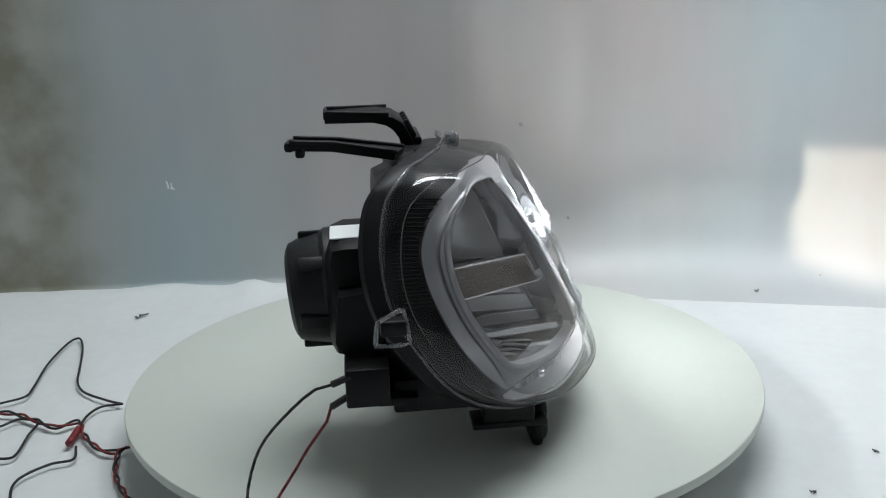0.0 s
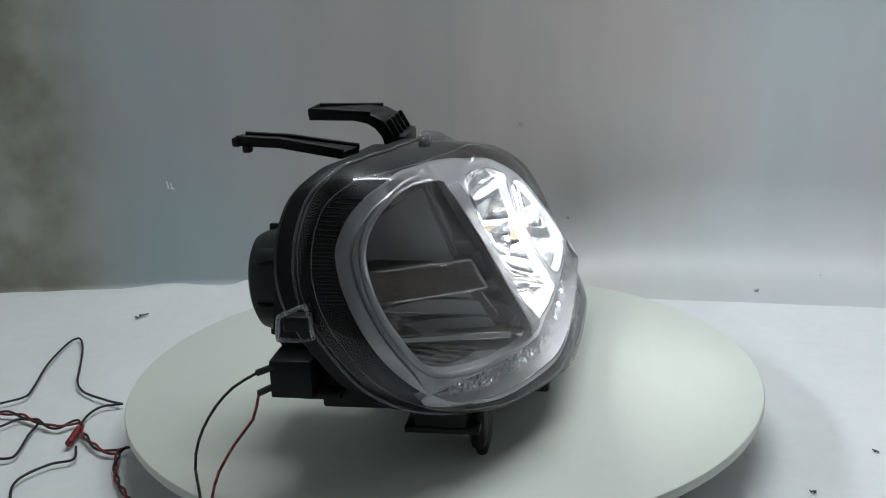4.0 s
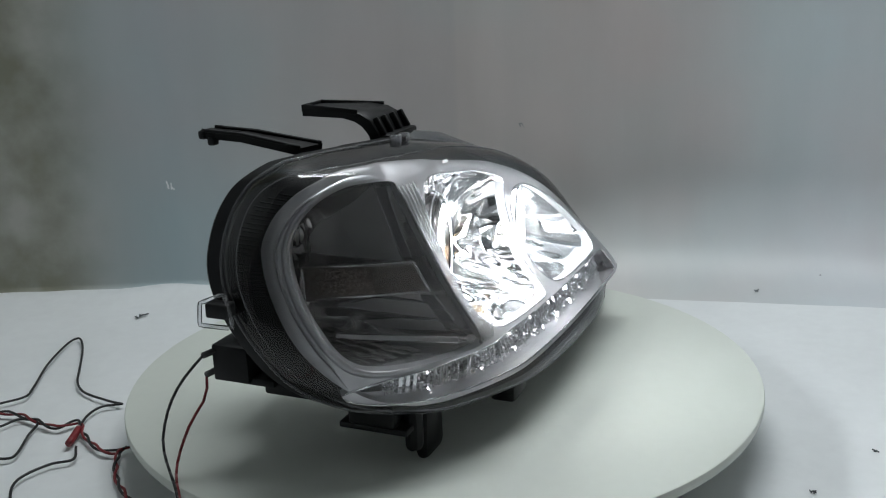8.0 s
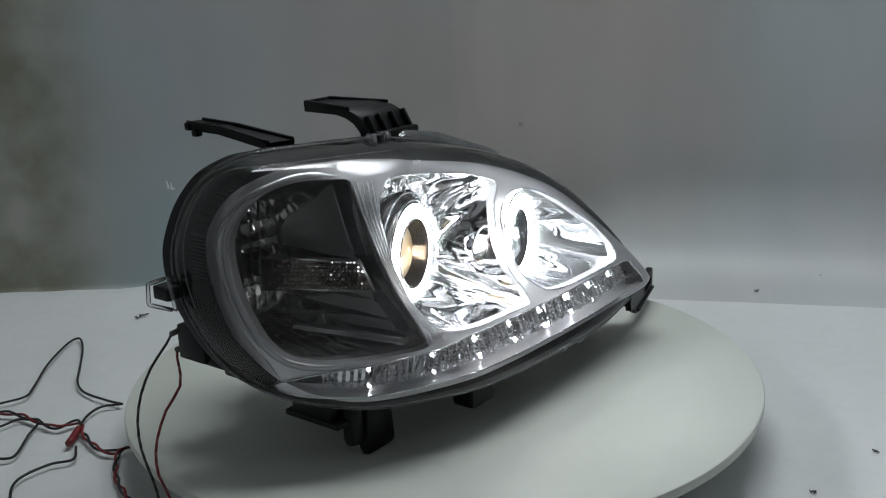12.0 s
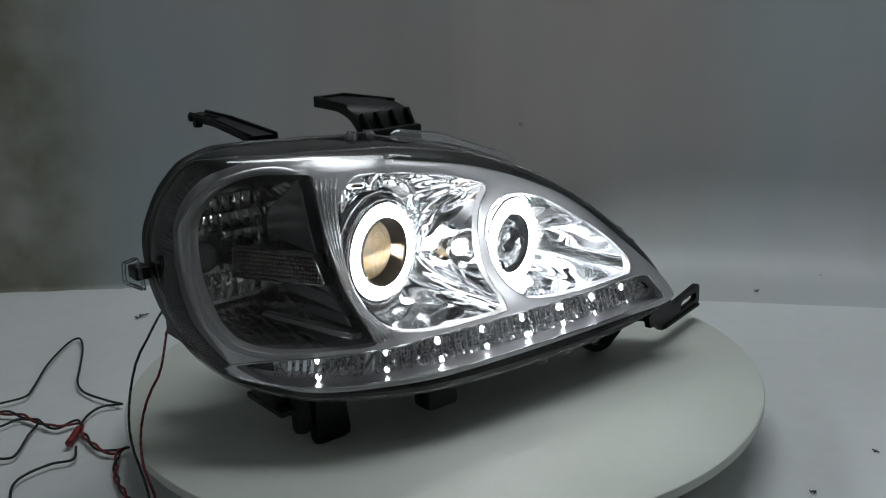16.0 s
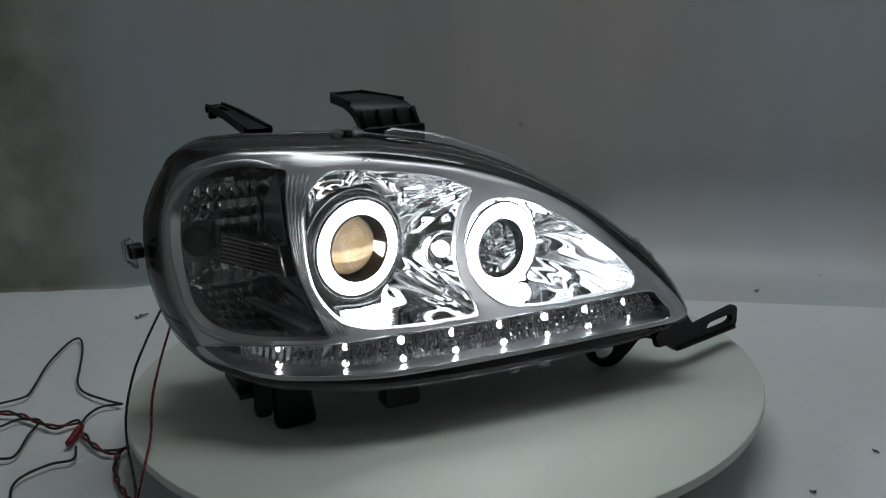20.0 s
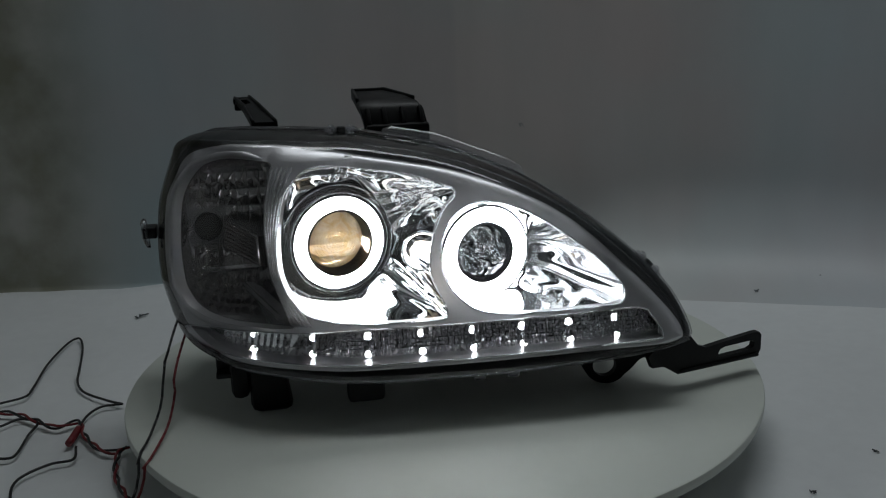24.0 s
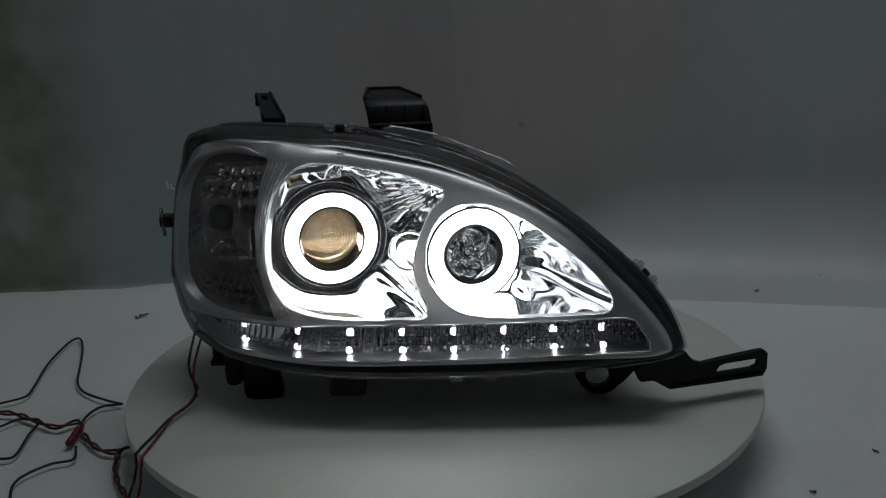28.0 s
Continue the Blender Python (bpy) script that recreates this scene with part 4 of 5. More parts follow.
def back_parts(h):
    # round rear cover with gripping lugs
    c = Vector((-0.120, 0.004, 0.137))
    ax = Vector((0, 1, -0.085))
    sharp(part("rear_neck", lathe([(0.0485, 0.060), (0.0445, 0.062), (0.0445, 0.088), (0.040, 0.094), (0, 0.094)], c, ax, 56), BLACK, h, "black neck behind the housing"), 35)
    cap = sharp(part("rear_cap", lathe([(0.044, 0.0865), (0.0485, 0.088), (0.0485, 0.097), (0.0455, 0.101), (0.0425, 0.119), (0.0395, 0.1265), (0.035, 0.1292), (0.032, 0.1300), (0.0305, 0.1288), (0.016, 0.1278), (0.0148, 0.1287), (0, 0.1287)], c, ax, 56), CAP_GREY, h, "dark round bulb cover"), 25)
    for k in range(6):
        a = 2 * math.pi * (k + 0.3) / 6
        d = Vector((math.cos(a), 0, math.sin(a)))
        bm = bmesh.new()
        m = Matrix.Translation(c + d * 0.0435 + Vector((0, 0.108, -0.0092))) @ Matrix.Rotation(-a, 4, "Y")
        box(bm, (-0.003, -0.012, -0.006), (0.0038, 0.013, 0.006), 0.0016, m)
        sharp(part("grip_lug", bm, CAP_GREY, cap), 30)
    # cone that joins the neck to the housing, and the slope under it
    sharp(part("rear_cone", lathe([(0.0475, 0.0575), (0.047, 0.070), (0.0455, 0.082)], c, ax, 56), BLACK, h, "black cone joining the neck to the housing"), 40)
    rows = []
    for x in (-0.205, -0.150, -0.090):
        rows.append([(x, 0.059, 0.150), (x, 0.094, 0.146), (x, 0.098, 0.112), (x, 0.080, 0.080), (x, 0.066, 0.062), (x, 0.059, 0.058)])
    sharp(part("rear_slope", loft(rows, True, True, True), BLACK, h, "black sloping underside of the rear body"), 35)
    # boxy body behind the indicator and below
    bm = bmesh.new()
    box(bm, (-0.182, 0.058, 0.085), (-0.085, 0.103, 0.1795), 0.015)
    sharp(part("rear_body", bm, BLACK, h, "black boxy rear of the housing"), 30)
    bm = bmesh.new()
    box(bm, (-0.09, 0.02, 0.07), (0.09, 0.058, 0.15), 0.008)
    sharp(part("rear_body", bm, BLACK, h, "black boxy rear of the housing"), 30)
    bm = bmesh.new()
    box(bm, (-0.162, 0.070, 0.1790), (-0.122, 0.0985, 0.1800), 0.0003)
    part("label", bm, LABEL_WHITE, h, "blank white label on the housing", smooth=False)
    # connector with two leads
    bm = bmesh.new()
    box(bm, (-0.238, 0.060, 0.072), (-0.203, 0.0925, 0.102), 0.002)
    box(bm, (-0.234, 0.040, 0.070), (-0.206, 0.070, 0.076), 0.0015)
    sharp(part("connector", bm, BLACK, h, "black plug socket"), 30)
    bm = bmesh.new()
    box(bm, (-0.222, 0.0, 0.058), (-0.15, 0.058, 0.085), 0.003)
    sharp(part("under_box", bm, BLACK, h, "black underside box"), 30)
    # faint moulded mark on the lens: three short bars
    for k in range(3):
        bm = bmesh.new()
        c4 = sheet(-0.100 + 0.0035 * k, 0.2225, 0.0075)
        box(bm, c4 - Vector((0.0011, 0.0004, 0.0014)), c4 + Vector((0.0011, 0.0004, 0.0014)), 0.0003)
        part("lens_mark", bm, FLECK, h, "tiny pale moulded bar on the lens")
    # clear side clip with its black hook
    pts = [(-0.272, 0.050, 0.158), (-0.277, 0.068, 0.151), (-0.277, 0.070, 0.134), (-0.270, 0.046, 0.1315)]
    q = []
    for k in range(4):
        a, b, c3 = Vector(pts[k - 1]), Vector(pts[k]), Vector(pts[(k + 1) % 4])
        q += [b.lerp(a, 0.15), b.lerp(a, 0.04).lerp(b.lerp(c3, 0.04), 0.5), b.lerp(c3, 0.15), b.lerp(c3, 0.4)]
    cl = part("side_clip", tube_loop(q, 0.0018), CLIP_CLEAR, h, "clear plastic clip frame")
    cl.visible_shadow = False
    bm = bmesh.new()
    box(bm, (-0.275, 0.048, 0.139), (-0.262, 0.066, 0.150), 0.0015)
    part("clip_hook", bm, BLACK, h, "black hook")
    # top clips and right clips
    for p, d, w in (((-0.086, -0.006, 0.2405), (1, 0.05, -0.05), 0.03), ((0.1805, -0.070, 0.111), (0.62, -0.35, -0.72), 0.030)):
        p, d = Vector(p), Vector(d).normalized()
        bm = bmesh.new()
        bar(bm, p - d * w / 2, p + d * w / 2, 0.006, 0.004, 0.001)
        bar(bm, p - d * w * 0.38, p - d * w * 0.2, 0.009, 0.008, 0.001)
        bar(bm, p + d * w * 0.2, p + d * w * 0.38, 0.009, 0.008, 0.001)
        c2 = part("edge_clip", bm, CLIP_CLEAR, h, "clear plastic edge clip")
        c2.visible_shadow = False
        bm = bmesh.new()
        bar(bm, p - d * 0.004, p + d * 0.004, 0.008, 0.005, 0.001)
        part("clip_hook", bm, BLACK, h, "black hook")
    # two small clear tabs under the lens
    for s0 in (0.0115, 0.040):
        c5 = sheet(s0, 0.0425, -0.005)
        bm = bmesh.new()
        box(bm, c5 - Vector((0.005, 0.003, 0.0025)), c5 + Vector((0.005, 0.003, 0.002)), 0.001)
        tab = part("edge_tab", bm, CLIP_CLEAR, h, "small clear tab under the lens")
        tab.visible_shadow = False
    # clear fin along the top edge
    low, high_ = [], []
    for s in np.linspace(-0.060, 0.076, 28):
        z = np.interp(s, [-0.082, -0.01, 0.055, 0.112], [0.236, 0.223, 0.200, 0.168])
        f = min(1, (s + 0.060) / 0.015 + 0.35, (0.076 - s) / 0.006 + 0.1)
        low.append(sheet(s, z + 0.002, -0.036))
        high_.append(sheet(s, z + 0.002, -0.036) + Vector((0.001, 0.003, 0.0075 * f)))
    up = [p + Vector((0, 0.0016, 0)) for p in high_]
    dn = [p + Vector((0, 0.0016, 0)) for p in low]
    fin = part("top_fin", loft([low, high_, up, dn], False), CLIP_CLEAR, h, "clear plastic fin on the lens edge")
    fin.visible_shadow = False


def brackets(h):
    # top bracket: upright with three pockets, bent back into a shallow tray
    prof = [(0.020, 0.222), (0.0265, 0.239), (0.0325, 0.2505), (0.041, 0.2565), (0.055, 0.2595), (0.098, 0.2605)]
    low = [(0.031, 0.220), (0.036, 0.238), (0.041, 0.2455), (0.047, 0.2500), (0.058, 0.2530), (0.098, 0.2540)]
    left = [-0.060, -0.062, -0.064, -0.066, -0.067, -0.067]
    right = [-0.0015, -0.003, -0.005, -0.010, -0.018, -0.034]
    rows = []
    for (y, z), (y2, z2), a, b in zip(prof, low, left, right):
        rows.append([(a, y, z), (a + 0.002, y - 0.0005, z + 0.001), (b - 0.002, y - 0.0005, z + 0.001), (b, y, z), (b, y2, z2), (a, y2, z2)])
    br = sharp(part("top_bracket", loft(rows, True, True, True), BLACK, h, "black bent mounting bracket"), 30)
    for k in range(4):
        x = -0.0595 + 0.0172 * k + (0.002 if k == 0 else 0)
        bm = bmesh.new()
        bar(bm, (x, 0.0235, 0.2375), (x - 0.001, 0.0315, 0.2525), 0.0042, 0.007, 0.0012)
        part("rib", bm, BLACK, br)
    bm = bmesh.new()
    box(bm, (-0.0605, 0.0165, 0.222), (-0.0015, 0.026, 0.2385), 0.0025)
    sharp(part("bracket_foot", bm, BLACK, br), 30)
    for x0, x1 in ((-0.0655, -0.0655), (-0.012, -0.0355)):
        bm = bmesh.new()
        bar(bm, (x0, 0.044, 0.2585), (x1, 0.0975, 0.2620), 0.003, 0.005, 0.001)
        part("tray_lip", bm, BLACK, br)
    bm = bmesh.new()
    bar(bm, (-0.067, 0.0975, 0.2605), (-0.034, 0.0975, 0.2605), 0.003, 0.007, 0.001)
    part("tray_lip", bm, BLACK, br)
    # rear arm: two bars meeting at the tip, with a nub below
    a0, a1 = Vector((-0.165, 0.046, 0.2385)), Vector((-0.141, 0.038, 0.2390))
    m0, m1 = Vector((-0.174, 0.092, 0.2490)), Vector((-0.157, 0.088, 0.2497))
    b0, b1 = Vector((-0.182, 0.124, 0.2525)), Vector((-0.166, 0.121, 0.2535))

    def arm(u, v, w):
        lo, mid_, hi = a0.lerp(a1, u), m0.lerp(m1, u), b0.lerp(b1, u)
        p = lo.lerp(mid_, v * 2) if v < 0.5 else mid_.lerp(hi, v * 2 - 1)
        return p + Vector((0, -0.25 * w, w))
    edge = [(0, 0)] + [(0, k / 8) for k in range(1, 9)] + [(1, k / 8) for k in range(8, -1, -1)]
    window = [(0.28, 0.60), (0.26, 0.86), (0.62, 0.86), (0.66, 0.60)]
    bm = plate(edge, [window], 0.0055, arm)
    bar(bm, (-0.167, 0.1205, 0.2555), (-0.183, 0.123, 0.2550), 0.007, 0.0075, 0.0022)
    box(bm, (-0.182, 0.1115, 0.2465), (-0.174, 0.1185, 0.2535), 0.002)
    arm_ = sharp(part("rear_arm", bm, BLACK, h, "black forked mounting arm"), 30)
    for u in (0.06, 0.94):
        pts = [arm(u, k / 10, 0.0062) for k in range(11)]
        part("arm_rail", tube(pts, 0.0016, 8), BLACK, arm_)
    rows = []
    for x, z in ((-0.172, 0.2335), (-0.16, 0.2375), (-0.12, 0.2365), (-0.06, 0.2315), (0.0, 0.2185), (0.03, 0.208)):
        rows.append([(x, 0.010, z - 0.012), (x, 0.012, z), (x, 0.044, z), (x, 0.048, z - 0.004), (x, 0.048, z - 0.020)])
    sharp(part("top_flange", loft(rows, True, True, True), BLACK, h, "black flange on top of the housing"), 30)
    # side lug with a slot
    o = Vector((0.198, -0.1085, 0))
    d = (Vector((0.288, -0.083, 0)) - o).normalized()
    nn = Vector((-d.y, d.x, 0))

    def put(u, v, w):
        return o + d * u + nn * w + Vector((0, 0, v))
    outline = [(-0.035, 0.040), (-0.03, 0.028), (-0.018, 0.027), (-0.002, 0.0165), (0.045, 0.0155), (0.086, 0.0150), (0.0925, 0.0175), (0.0945, 0.022), (0.0945, 0.036), (0.091, 0.0395), (0.085, 0.0395), (0.05, 0.0375), (0.030, 0.036), (0.020, 0.040), (0.012, 0.050), (-0.01, 0.055)]
    slot = [(0.045, 0.0235), (0.080, 0.0235), (0.0855, 0.0255), (0.0865, 0.0295), (0.0835, 0.0325), (0.052, 0.0325), (0.046, 0.031), (0.0435, 0.027)]
    sharp(part("side_lug", plate(outline, [slot], 0.006, put), BLACK, h, "black slotted side lug", smooth=False), 30)
    bm = bmesh.new()
    bar(bm, put(0.0, 0.019, 0.004), put(0.09, 0.0175, 0.004), 0.014, 0.003)
    part("lug_flange", bm, BLACK, h)
    # eye bracket
    e = Vector((0.1395, -0.076, 0))
    outline = [(-0.024, 0.045), (-0.0225, 0.030), (-0.0195, 0.014)] + [(0.0185 * math.cos(a), 0.0165 + 0.0165 * math.sin(a)) for a in np.linspace(math.pi * 1.1, math.pi * 1.85, 12)] + [(0.022, 0.014), (0.030, 0.024), (0.042, 0.028), (0.058, 0.028), (0.06, 0.045)]
    eye = [(0.0105 * math.cos(a) - 0.001, 0.0175 + 0.0105 * math.sin(a)) for a in np.linspace(0, 2 * math.pi, 20, endpoint=False)]
    part("eye_bracket", plate(outline, [eye], 0.007, lambda u, v, w: (e.x + u, e.y - 0.25 * u + w, v)), BLACK, h, "black bracket with a round eye", smooth=False)
    rows = []
    for x, y, zb in ((0.150, -0.079, 0.0235), (0.162, -0.083, 0.0265), (0.174, -0.090, 0.0275), (0.186, -0.098, 0.0255), (0.196, -0.1045, 0.021), (0.205, -0.1045, 0.0165)):
        rows.append([(x, y, zb), (x, y, 0.046), (x + 0.001, y + 0.006, 0.046), (x + 0.001, y + 0.006, zb)])
    sharp(part("lug_web", loft(rows, True, True, True), BLACK, h, "black arched web between eye and lug"), 40)
    # feet
    bm = bmesh.new()
    vs = box(bm, (-0.184, -0.066, 0.0), (-0.152, -0.046, 0.052), 0.0075)
    for v in vs:
        f = 1 - min(1, v.co.z / 0.045)
        v.co.x += 0.006 * f if v.co.x > -0.168 else 0
        v.co.y += (-0.060 - v.co.y) * 0.5 * f
    box(bm, (-0.200, -0.064, 0.014), (-0.184, -0.050, 0.050), 0.0065)
    sharp(part("foot", bm, BLACK, h, "black moulded foot"), 30)
    bm = bmesh.new()
    box(bm, (-0.212, -0.060, 0.0345), (-0.185, -0.002, 0.0395), 0.001)
    box(bm, (-0.212, -0.050, 0.039), (-0.19, -0.01, 0.060), 0.002)
    part("foot_flange", bm, BLACK, h)
    bm = bmesh.new()
    box(bm, (-0.100, -0.108, 0.020), (-0.068, -0.085, 0.047), 0.004)
    box(bm, (-0.090, -0.100, 0.017), (-0.074, -0.088, 0.024), 0.002)
    sharp(part("foot", bm, BLACK, h, "small black moulded foot"), 30)


HEAD = headlight()


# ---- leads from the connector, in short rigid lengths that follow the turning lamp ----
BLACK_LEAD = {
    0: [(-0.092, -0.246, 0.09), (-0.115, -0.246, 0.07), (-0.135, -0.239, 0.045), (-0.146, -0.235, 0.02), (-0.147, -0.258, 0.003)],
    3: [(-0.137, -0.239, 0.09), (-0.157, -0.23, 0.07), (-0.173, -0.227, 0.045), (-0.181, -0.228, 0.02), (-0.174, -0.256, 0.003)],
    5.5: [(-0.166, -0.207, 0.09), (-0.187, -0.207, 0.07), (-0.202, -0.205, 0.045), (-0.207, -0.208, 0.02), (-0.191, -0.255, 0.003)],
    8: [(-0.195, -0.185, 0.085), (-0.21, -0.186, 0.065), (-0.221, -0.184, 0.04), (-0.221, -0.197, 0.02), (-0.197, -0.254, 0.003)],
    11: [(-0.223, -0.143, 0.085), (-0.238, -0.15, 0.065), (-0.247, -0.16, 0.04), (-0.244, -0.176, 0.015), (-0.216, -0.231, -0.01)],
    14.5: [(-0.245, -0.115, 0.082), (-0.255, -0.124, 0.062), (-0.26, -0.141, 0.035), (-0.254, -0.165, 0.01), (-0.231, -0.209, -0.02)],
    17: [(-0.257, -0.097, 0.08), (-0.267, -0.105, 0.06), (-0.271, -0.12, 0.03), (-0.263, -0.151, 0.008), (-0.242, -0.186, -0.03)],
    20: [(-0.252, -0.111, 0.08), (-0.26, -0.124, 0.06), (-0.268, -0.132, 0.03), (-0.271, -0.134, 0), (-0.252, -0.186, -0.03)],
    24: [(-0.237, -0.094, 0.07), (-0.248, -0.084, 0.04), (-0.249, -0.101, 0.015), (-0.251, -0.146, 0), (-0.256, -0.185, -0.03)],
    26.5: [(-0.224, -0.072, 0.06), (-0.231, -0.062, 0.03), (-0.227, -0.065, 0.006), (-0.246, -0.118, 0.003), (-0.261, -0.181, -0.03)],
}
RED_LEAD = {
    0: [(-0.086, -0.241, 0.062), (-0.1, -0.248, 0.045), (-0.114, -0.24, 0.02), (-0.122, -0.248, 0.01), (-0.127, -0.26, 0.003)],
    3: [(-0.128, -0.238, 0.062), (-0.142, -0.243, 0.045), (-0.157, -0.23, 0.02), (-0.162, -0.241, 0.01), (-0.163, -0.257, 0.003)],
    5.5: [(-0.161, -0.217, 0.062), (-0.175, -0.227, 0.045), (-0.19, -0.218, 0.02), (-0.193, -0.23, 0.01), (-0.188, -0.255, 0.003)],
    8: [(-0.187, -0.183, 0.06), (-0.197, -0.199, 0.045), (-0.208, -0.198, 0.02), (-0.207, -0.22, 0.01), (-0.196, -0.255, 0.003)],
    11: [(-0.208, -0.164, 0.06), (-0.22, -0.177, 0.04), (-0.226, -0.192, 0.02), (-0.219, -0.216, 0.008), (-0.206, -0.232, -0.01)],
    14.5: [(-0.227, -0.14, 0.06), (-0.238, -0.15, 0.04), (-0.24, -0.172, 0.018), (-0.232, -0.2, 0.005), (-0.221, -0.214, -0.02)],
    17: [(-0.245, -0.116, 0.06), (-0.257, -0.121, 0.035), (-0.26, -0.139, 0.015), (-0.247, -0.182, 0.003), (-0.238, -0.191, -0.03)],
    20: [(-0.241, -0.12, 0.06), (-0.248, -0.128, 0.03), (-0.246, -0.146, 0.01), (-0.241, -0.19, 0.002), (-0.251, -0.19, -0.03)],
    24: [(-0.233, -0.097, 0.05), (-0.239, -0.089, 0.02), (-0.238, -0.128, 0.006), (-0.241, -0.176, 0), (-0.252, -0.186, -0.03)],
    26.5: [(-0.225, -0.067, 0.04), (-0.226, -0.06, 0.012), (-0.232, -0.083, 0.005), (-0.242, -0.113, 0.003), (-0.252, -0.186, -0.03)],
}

PLUGS = {"black": Vector((-0.236, 0.092, 0.0955)), "red": Vector((-0.232, 0.094, 0.078))}


def angle_at(t):
    return radians(TURN_RATE * (TURN_END - min(t, TURN_END)))


def lead_path(table, plug, t, count, step):
    """Nodes at even steps along the lead at one time, from the plug out over the rim."""
    times = sorted(table)
    a = max(k for k in times if k <= t)
    b = min([k for k in times if k >= t] or [times[-1]])
    f = 0 if a == b else (t - a) / (b - a)
    ctrl = [list(np.array(p) * (1 - f) + np.array(q) * f) for p, q in zip(table[a], table[b])]
    r = Matrix.Rotation(angle_at(t), 3, "Z")
    start = r @ plug
    out = r @ Vector((0, 0.010, -0.005))
    last = Vector(ctrl[-1])
    late = smooth_step(18, 24, t)
    pts = [start, start + out] + [Vector(c) for c in ctrl] + [last + Vector((0.01 - 0.035 * late, -0.06, -0.03)), last + Vector((0.03 - 0.13 * late, -0.3, -0.04))]
    q = spline(pts, 400, False)
    def rest(z):
        inside = np.hypot(q[:, 0], q[:, 1]) < 0.3025
        return np.maximum(z, np.where(inside, 0.0018, FLOOR_Z + 0.002))
    q[:, 2] = rest(q[:, 2])
    for _ in range(40):
        q[1:-1, 2] = (q[:-2, 2] + 2 * q[1:-1, 2] + q[2:, 2]) / 4
    q[:, 2] = rest(q[:, 2])
    s = np.concatenate([[0], np.cumsum(np.linalg.norm(np.diff(q, axis=0), axis=1))])
    want = np.arange(count + 1) * step
    nodes = [Vector((np.interp(w, s, q[:, 0]), np.interp(w, s, q[:, 1]), np.interp(w, s, q[:, 2]))) for w in want]
    return nodes


LEADS = []


def lead(colour, table, mat, label):
    w = thing("power_lead", label, "wire", group="power leads of the headlight")
    count, step = 36, 0.0115
    pieces = []
    bm = tube([(0, 0, -0.0006 - 0), (0, 0, step * 0.5), (0, 0, step + 0.0006)], 0.00115, 8)
    first = part("wire_piece", bm, mat, w)
    pieces.append(first)
    for k in range(count - 1):
        o = new("wire_piece", first.data)
        o.parent = w
        pieces.append(o)
    sleeve = part("sleeve", tube([(0, 0, -0.004), (0, 0, 0.006), (0, 0, 0.011)], 0.0026, 10), WIRE_BLACK, w, "heat-shrink sleeve at the plug")
    LEADS.append((pieces, sleeve, table, PLUGS[colour], count, step))
    return w


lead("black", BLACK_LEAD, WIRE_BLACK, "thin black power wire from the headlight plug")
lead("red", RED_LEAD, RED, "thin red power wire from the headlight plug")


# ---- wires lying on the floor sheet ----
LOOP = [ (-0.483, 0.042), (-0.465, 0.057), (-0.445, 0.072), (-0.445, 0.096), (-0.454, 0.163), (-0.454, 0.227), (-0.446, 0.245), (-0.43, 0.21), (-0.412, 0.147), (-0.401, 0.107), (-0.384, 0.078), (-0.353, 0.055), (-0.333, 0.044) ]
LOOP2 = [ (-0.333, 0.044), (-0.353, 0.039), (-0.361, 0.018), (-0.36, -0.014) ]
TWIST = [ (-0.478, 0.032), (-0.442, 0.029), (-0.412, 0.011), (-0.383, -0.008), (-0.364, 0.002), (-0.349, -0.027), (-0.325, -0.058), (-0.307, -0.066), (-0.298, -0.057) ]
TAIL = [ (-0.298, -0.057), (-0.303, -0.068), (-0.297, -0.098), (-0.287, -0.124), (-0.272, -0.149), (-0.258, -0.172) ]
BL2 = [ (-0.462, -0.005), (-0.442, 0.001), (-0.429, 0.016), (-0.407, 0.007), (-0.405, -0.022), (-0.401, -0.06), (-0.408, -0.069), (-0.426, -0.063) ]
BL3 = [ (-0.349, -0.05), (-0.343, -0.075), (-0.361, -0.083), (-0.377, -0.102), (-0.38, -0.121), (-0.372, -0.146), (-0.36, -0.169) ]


def floor_wire(points, mat, label, radius=0.0013, lift=0.0):
    q = spline([(x, y, FLOOR_Z + radius + 0.001 + lift) for x, y in points], 90, False)
    return tagged(part("loose_wire", tube(q, radius, 8), mat), label, "wire")


def twisted(points, label, turns):
    t = thing("twisted_wire", label, "wire")
    q = spline([(x, y, FLOOR_Z + 0.0035) for x, y in points], 260, False)
    for ph, mat in ((0, RED), (math.pi, WIRE_BLACK)):
        out = []
        for i, p in enumerate(q):
            a = ph + 2 * math.pi * turns * i / len(q)
            d = q[min(i + 1, len(q) - 1)] - q[max(i - 1, 0)]
            side = Vector((-d[1], d[0], 0)).normalized()
            out.append(Vector(p) + 0.0016 * (side * math.cos(a) + Vector((0, 0, 1)) * math.sin(a)))
        part("strand", tube(out, 0.0013, 8), mat, t)
    return t


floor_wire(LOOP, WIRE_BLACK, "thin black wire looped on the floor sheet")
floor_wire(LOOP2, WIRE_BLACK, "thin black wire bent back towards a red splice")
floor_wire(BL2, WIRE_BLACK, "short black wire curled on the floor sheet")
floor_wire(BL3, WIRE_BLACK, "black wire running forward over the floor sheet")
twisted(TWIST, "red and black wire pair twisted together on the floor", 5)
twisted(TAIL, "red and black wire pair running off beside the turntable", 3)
sp = thing("wire_splice", "small red crimp splice on the floor wires", "connector", (-0.358, -0.03, FLOOR_Z))
bm = tube([(0.0, 0.016, 0.004), (0.0, 0.012, 0.004), (0.001, -0.010, 0.004), (0.001, -0.016, 0.004)], 0.0036, 10)
part("sleeve", bm, RED, sp)

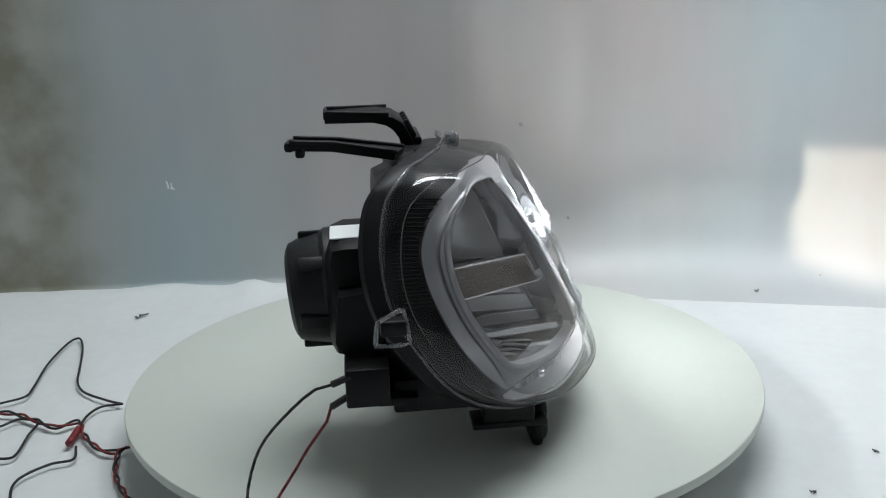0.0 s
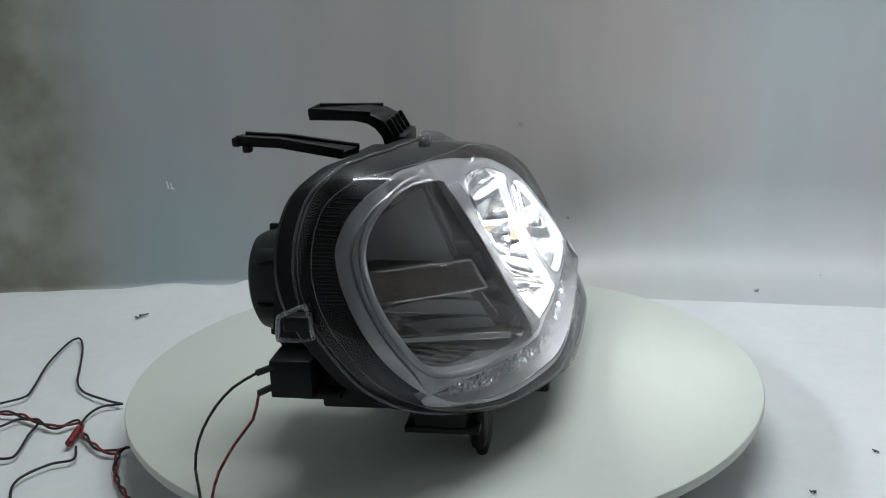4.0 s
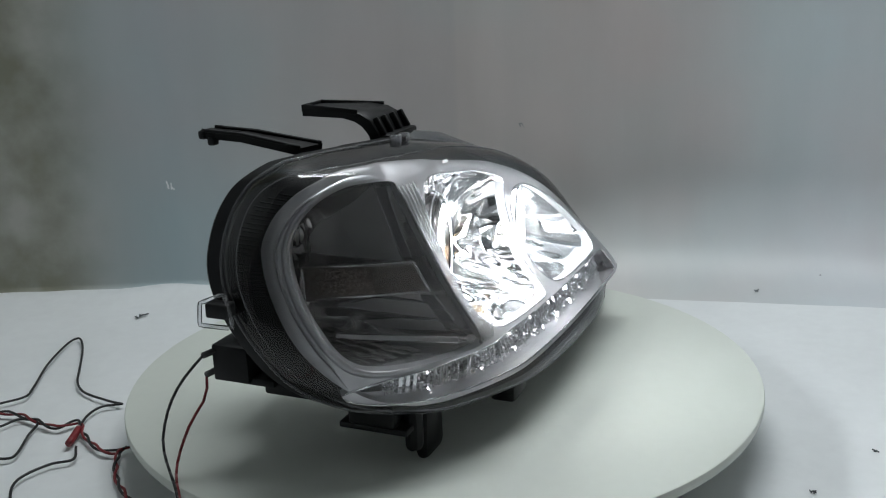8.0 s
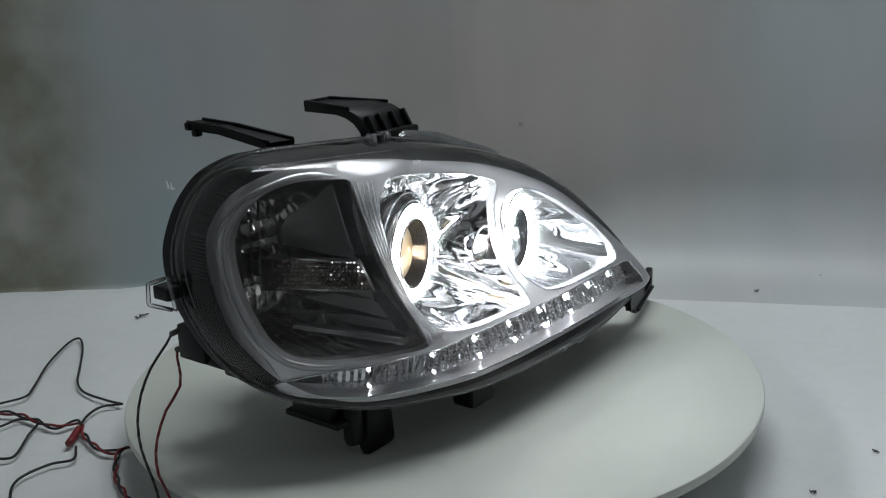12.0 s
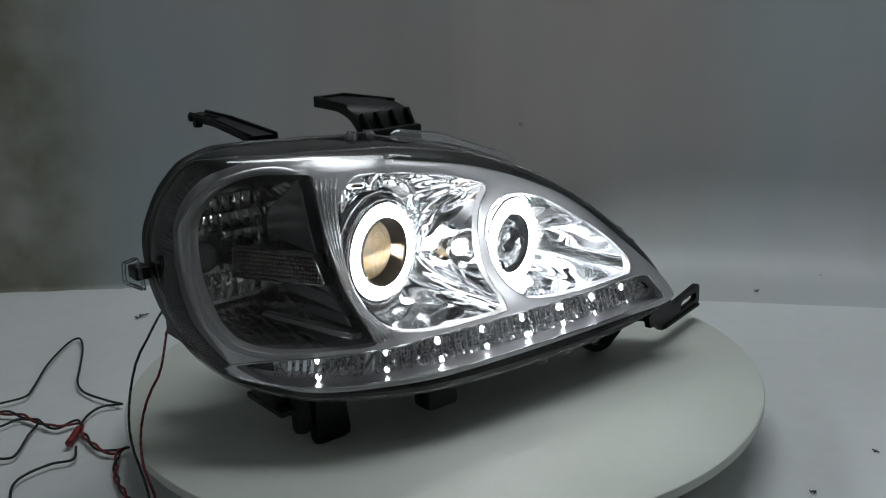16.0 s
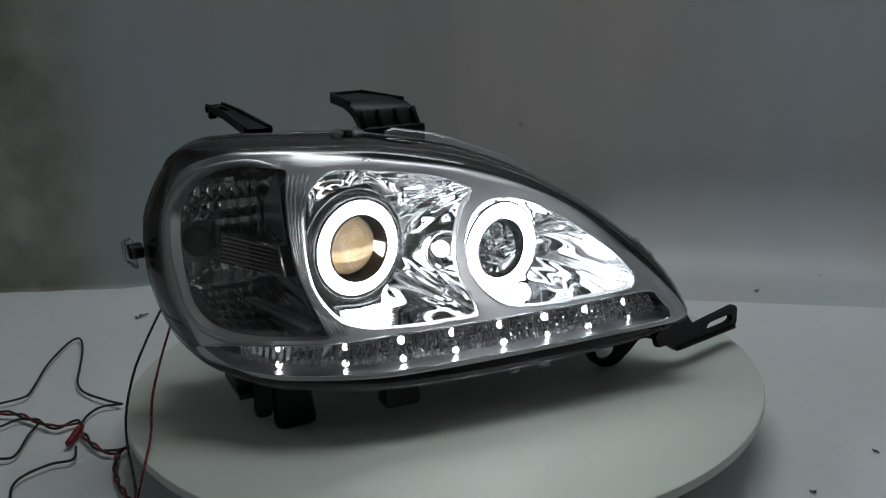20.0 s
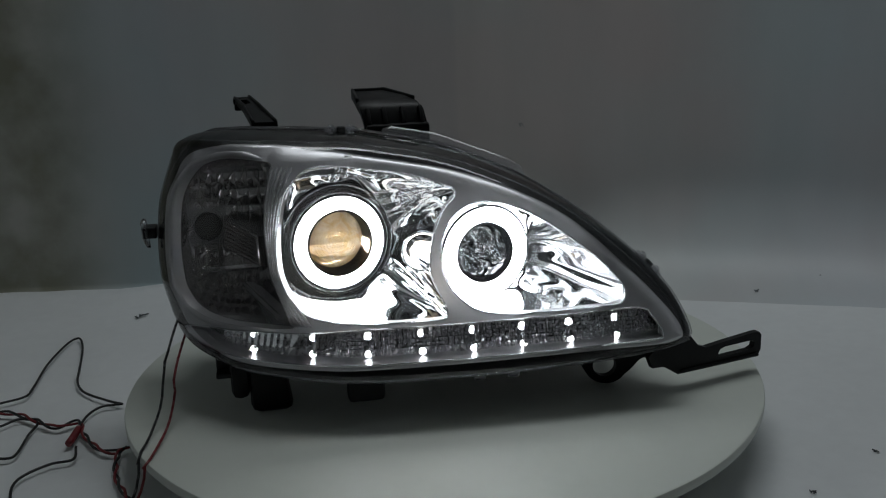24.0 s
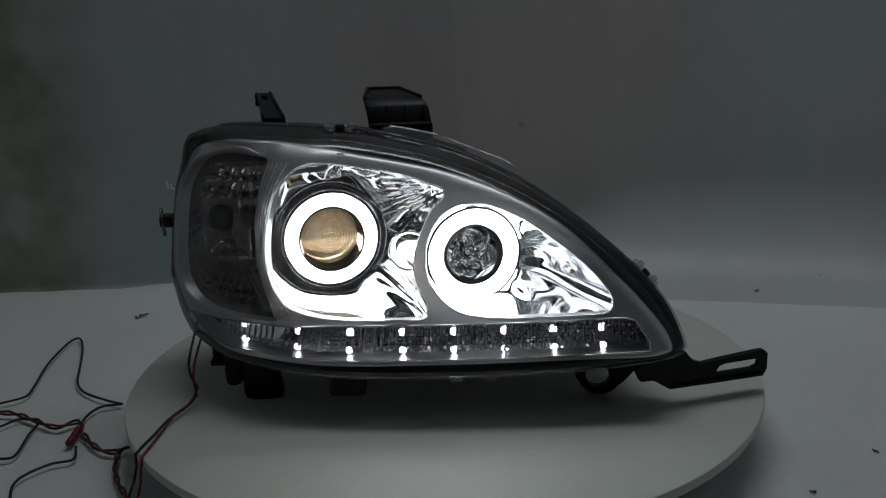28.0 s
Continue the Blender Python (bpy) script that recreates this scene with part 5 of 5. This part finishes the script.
# ---- small marks on floor and wall ----
def mark(name, at, size, mat, label, seed, upright=False):
    rnd = random.Random(seed)
    bm = bmesh.new()
    for k in range(4):
        x, y = rnd.uniform(-1, 1) * size, rnd.uniform(-0.6, 0.6) * size
        l, w, a = size * rnd.uniform(0.3, 0.8), size * rnd.uniform(0.08, 0.2), rnd.uniform(0, 3)
        m = Matrix.Translation((x, y, 0.0004)) @ Matrix.Rotation(a, 4, "Z")
        box(bm, (-l, -w, -0.0003), (l, w, 0.0005), 0.0, m)
    o = part(name, bm, mat, smooth=False)
    o.matrix_world = Matrix.Translation(at) @ (Matrix.Rotation(radians(90), 4, "X") if upright else Matrix())
    return tagged(o, label, "dirt")


mark("dirt_mark", (-0.399, 0.326, FLOOR_Z - 0.0005), 0.0095, SMUT, "dark scuff on the white floor sheet", 2)
mark("dirt_mark", (0.379, -0.11, FLOOR_Z - 0.002), 0.003, SMUT, "tiny dark speck on the floor sheet", 5)
mark("dirt_mark", (0.30, -0.176, FLOOR_Z - 0.002), 0.003, SMUT, "tiny dark speck on the floor sheet", 6)


def wall_mark(x, z, size, mat, label, seed):
    v = min((backdrop_point(x, k / 400) for k in range(401)), key=lambda p: abs(p[2] - z))
    return mark("wall_mark", (v[0], v[1] - 0.001, v[2]), size, mat, label, seed, True)


wall_mark(-0.368, 0.099, 0.006, FLECK, "small pale fleck on the backdrop", 11)
wall_mark(0.117, 0.168, 0.004, SMUT_PALE, "faint dark scratch on the backdrop", 12)
wall_mark(0.183, 0.034, 0.003, SMUT_PALE, "faint dark scratch on the backdrop", 13)
wall_mark(0.50, -0.030, 0.0015, SMUT_PALE, "faint dark speck on the backdrop", 14)
wall_mark(0.415, -0.045, 0.004, SMUT_PALE, "faint dark scuff at the foot of the backdrop", 15)


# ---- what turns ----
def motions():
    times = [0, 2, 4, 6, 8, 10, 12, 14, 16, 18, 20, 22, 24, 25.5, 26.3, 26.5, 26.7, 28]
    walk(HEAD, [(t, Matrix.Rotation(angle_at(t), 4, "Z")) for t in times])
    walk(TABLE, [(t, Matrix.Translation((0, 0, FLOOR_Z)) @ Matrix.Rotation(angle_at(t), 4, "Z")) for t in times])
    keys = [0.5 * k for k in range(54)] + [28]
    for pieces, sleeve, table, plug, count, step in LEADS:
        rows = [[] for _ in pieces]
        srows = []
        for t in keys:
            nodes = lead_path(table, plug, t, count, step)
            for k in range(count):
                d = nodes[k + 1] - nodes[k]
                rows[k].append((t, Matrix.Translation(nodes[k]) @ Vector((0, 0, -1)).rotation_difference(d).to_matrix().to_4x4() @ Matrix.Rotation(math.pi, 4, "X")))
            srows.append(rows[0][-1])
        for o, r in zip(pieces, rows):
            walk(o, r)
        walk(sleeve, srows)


motions()
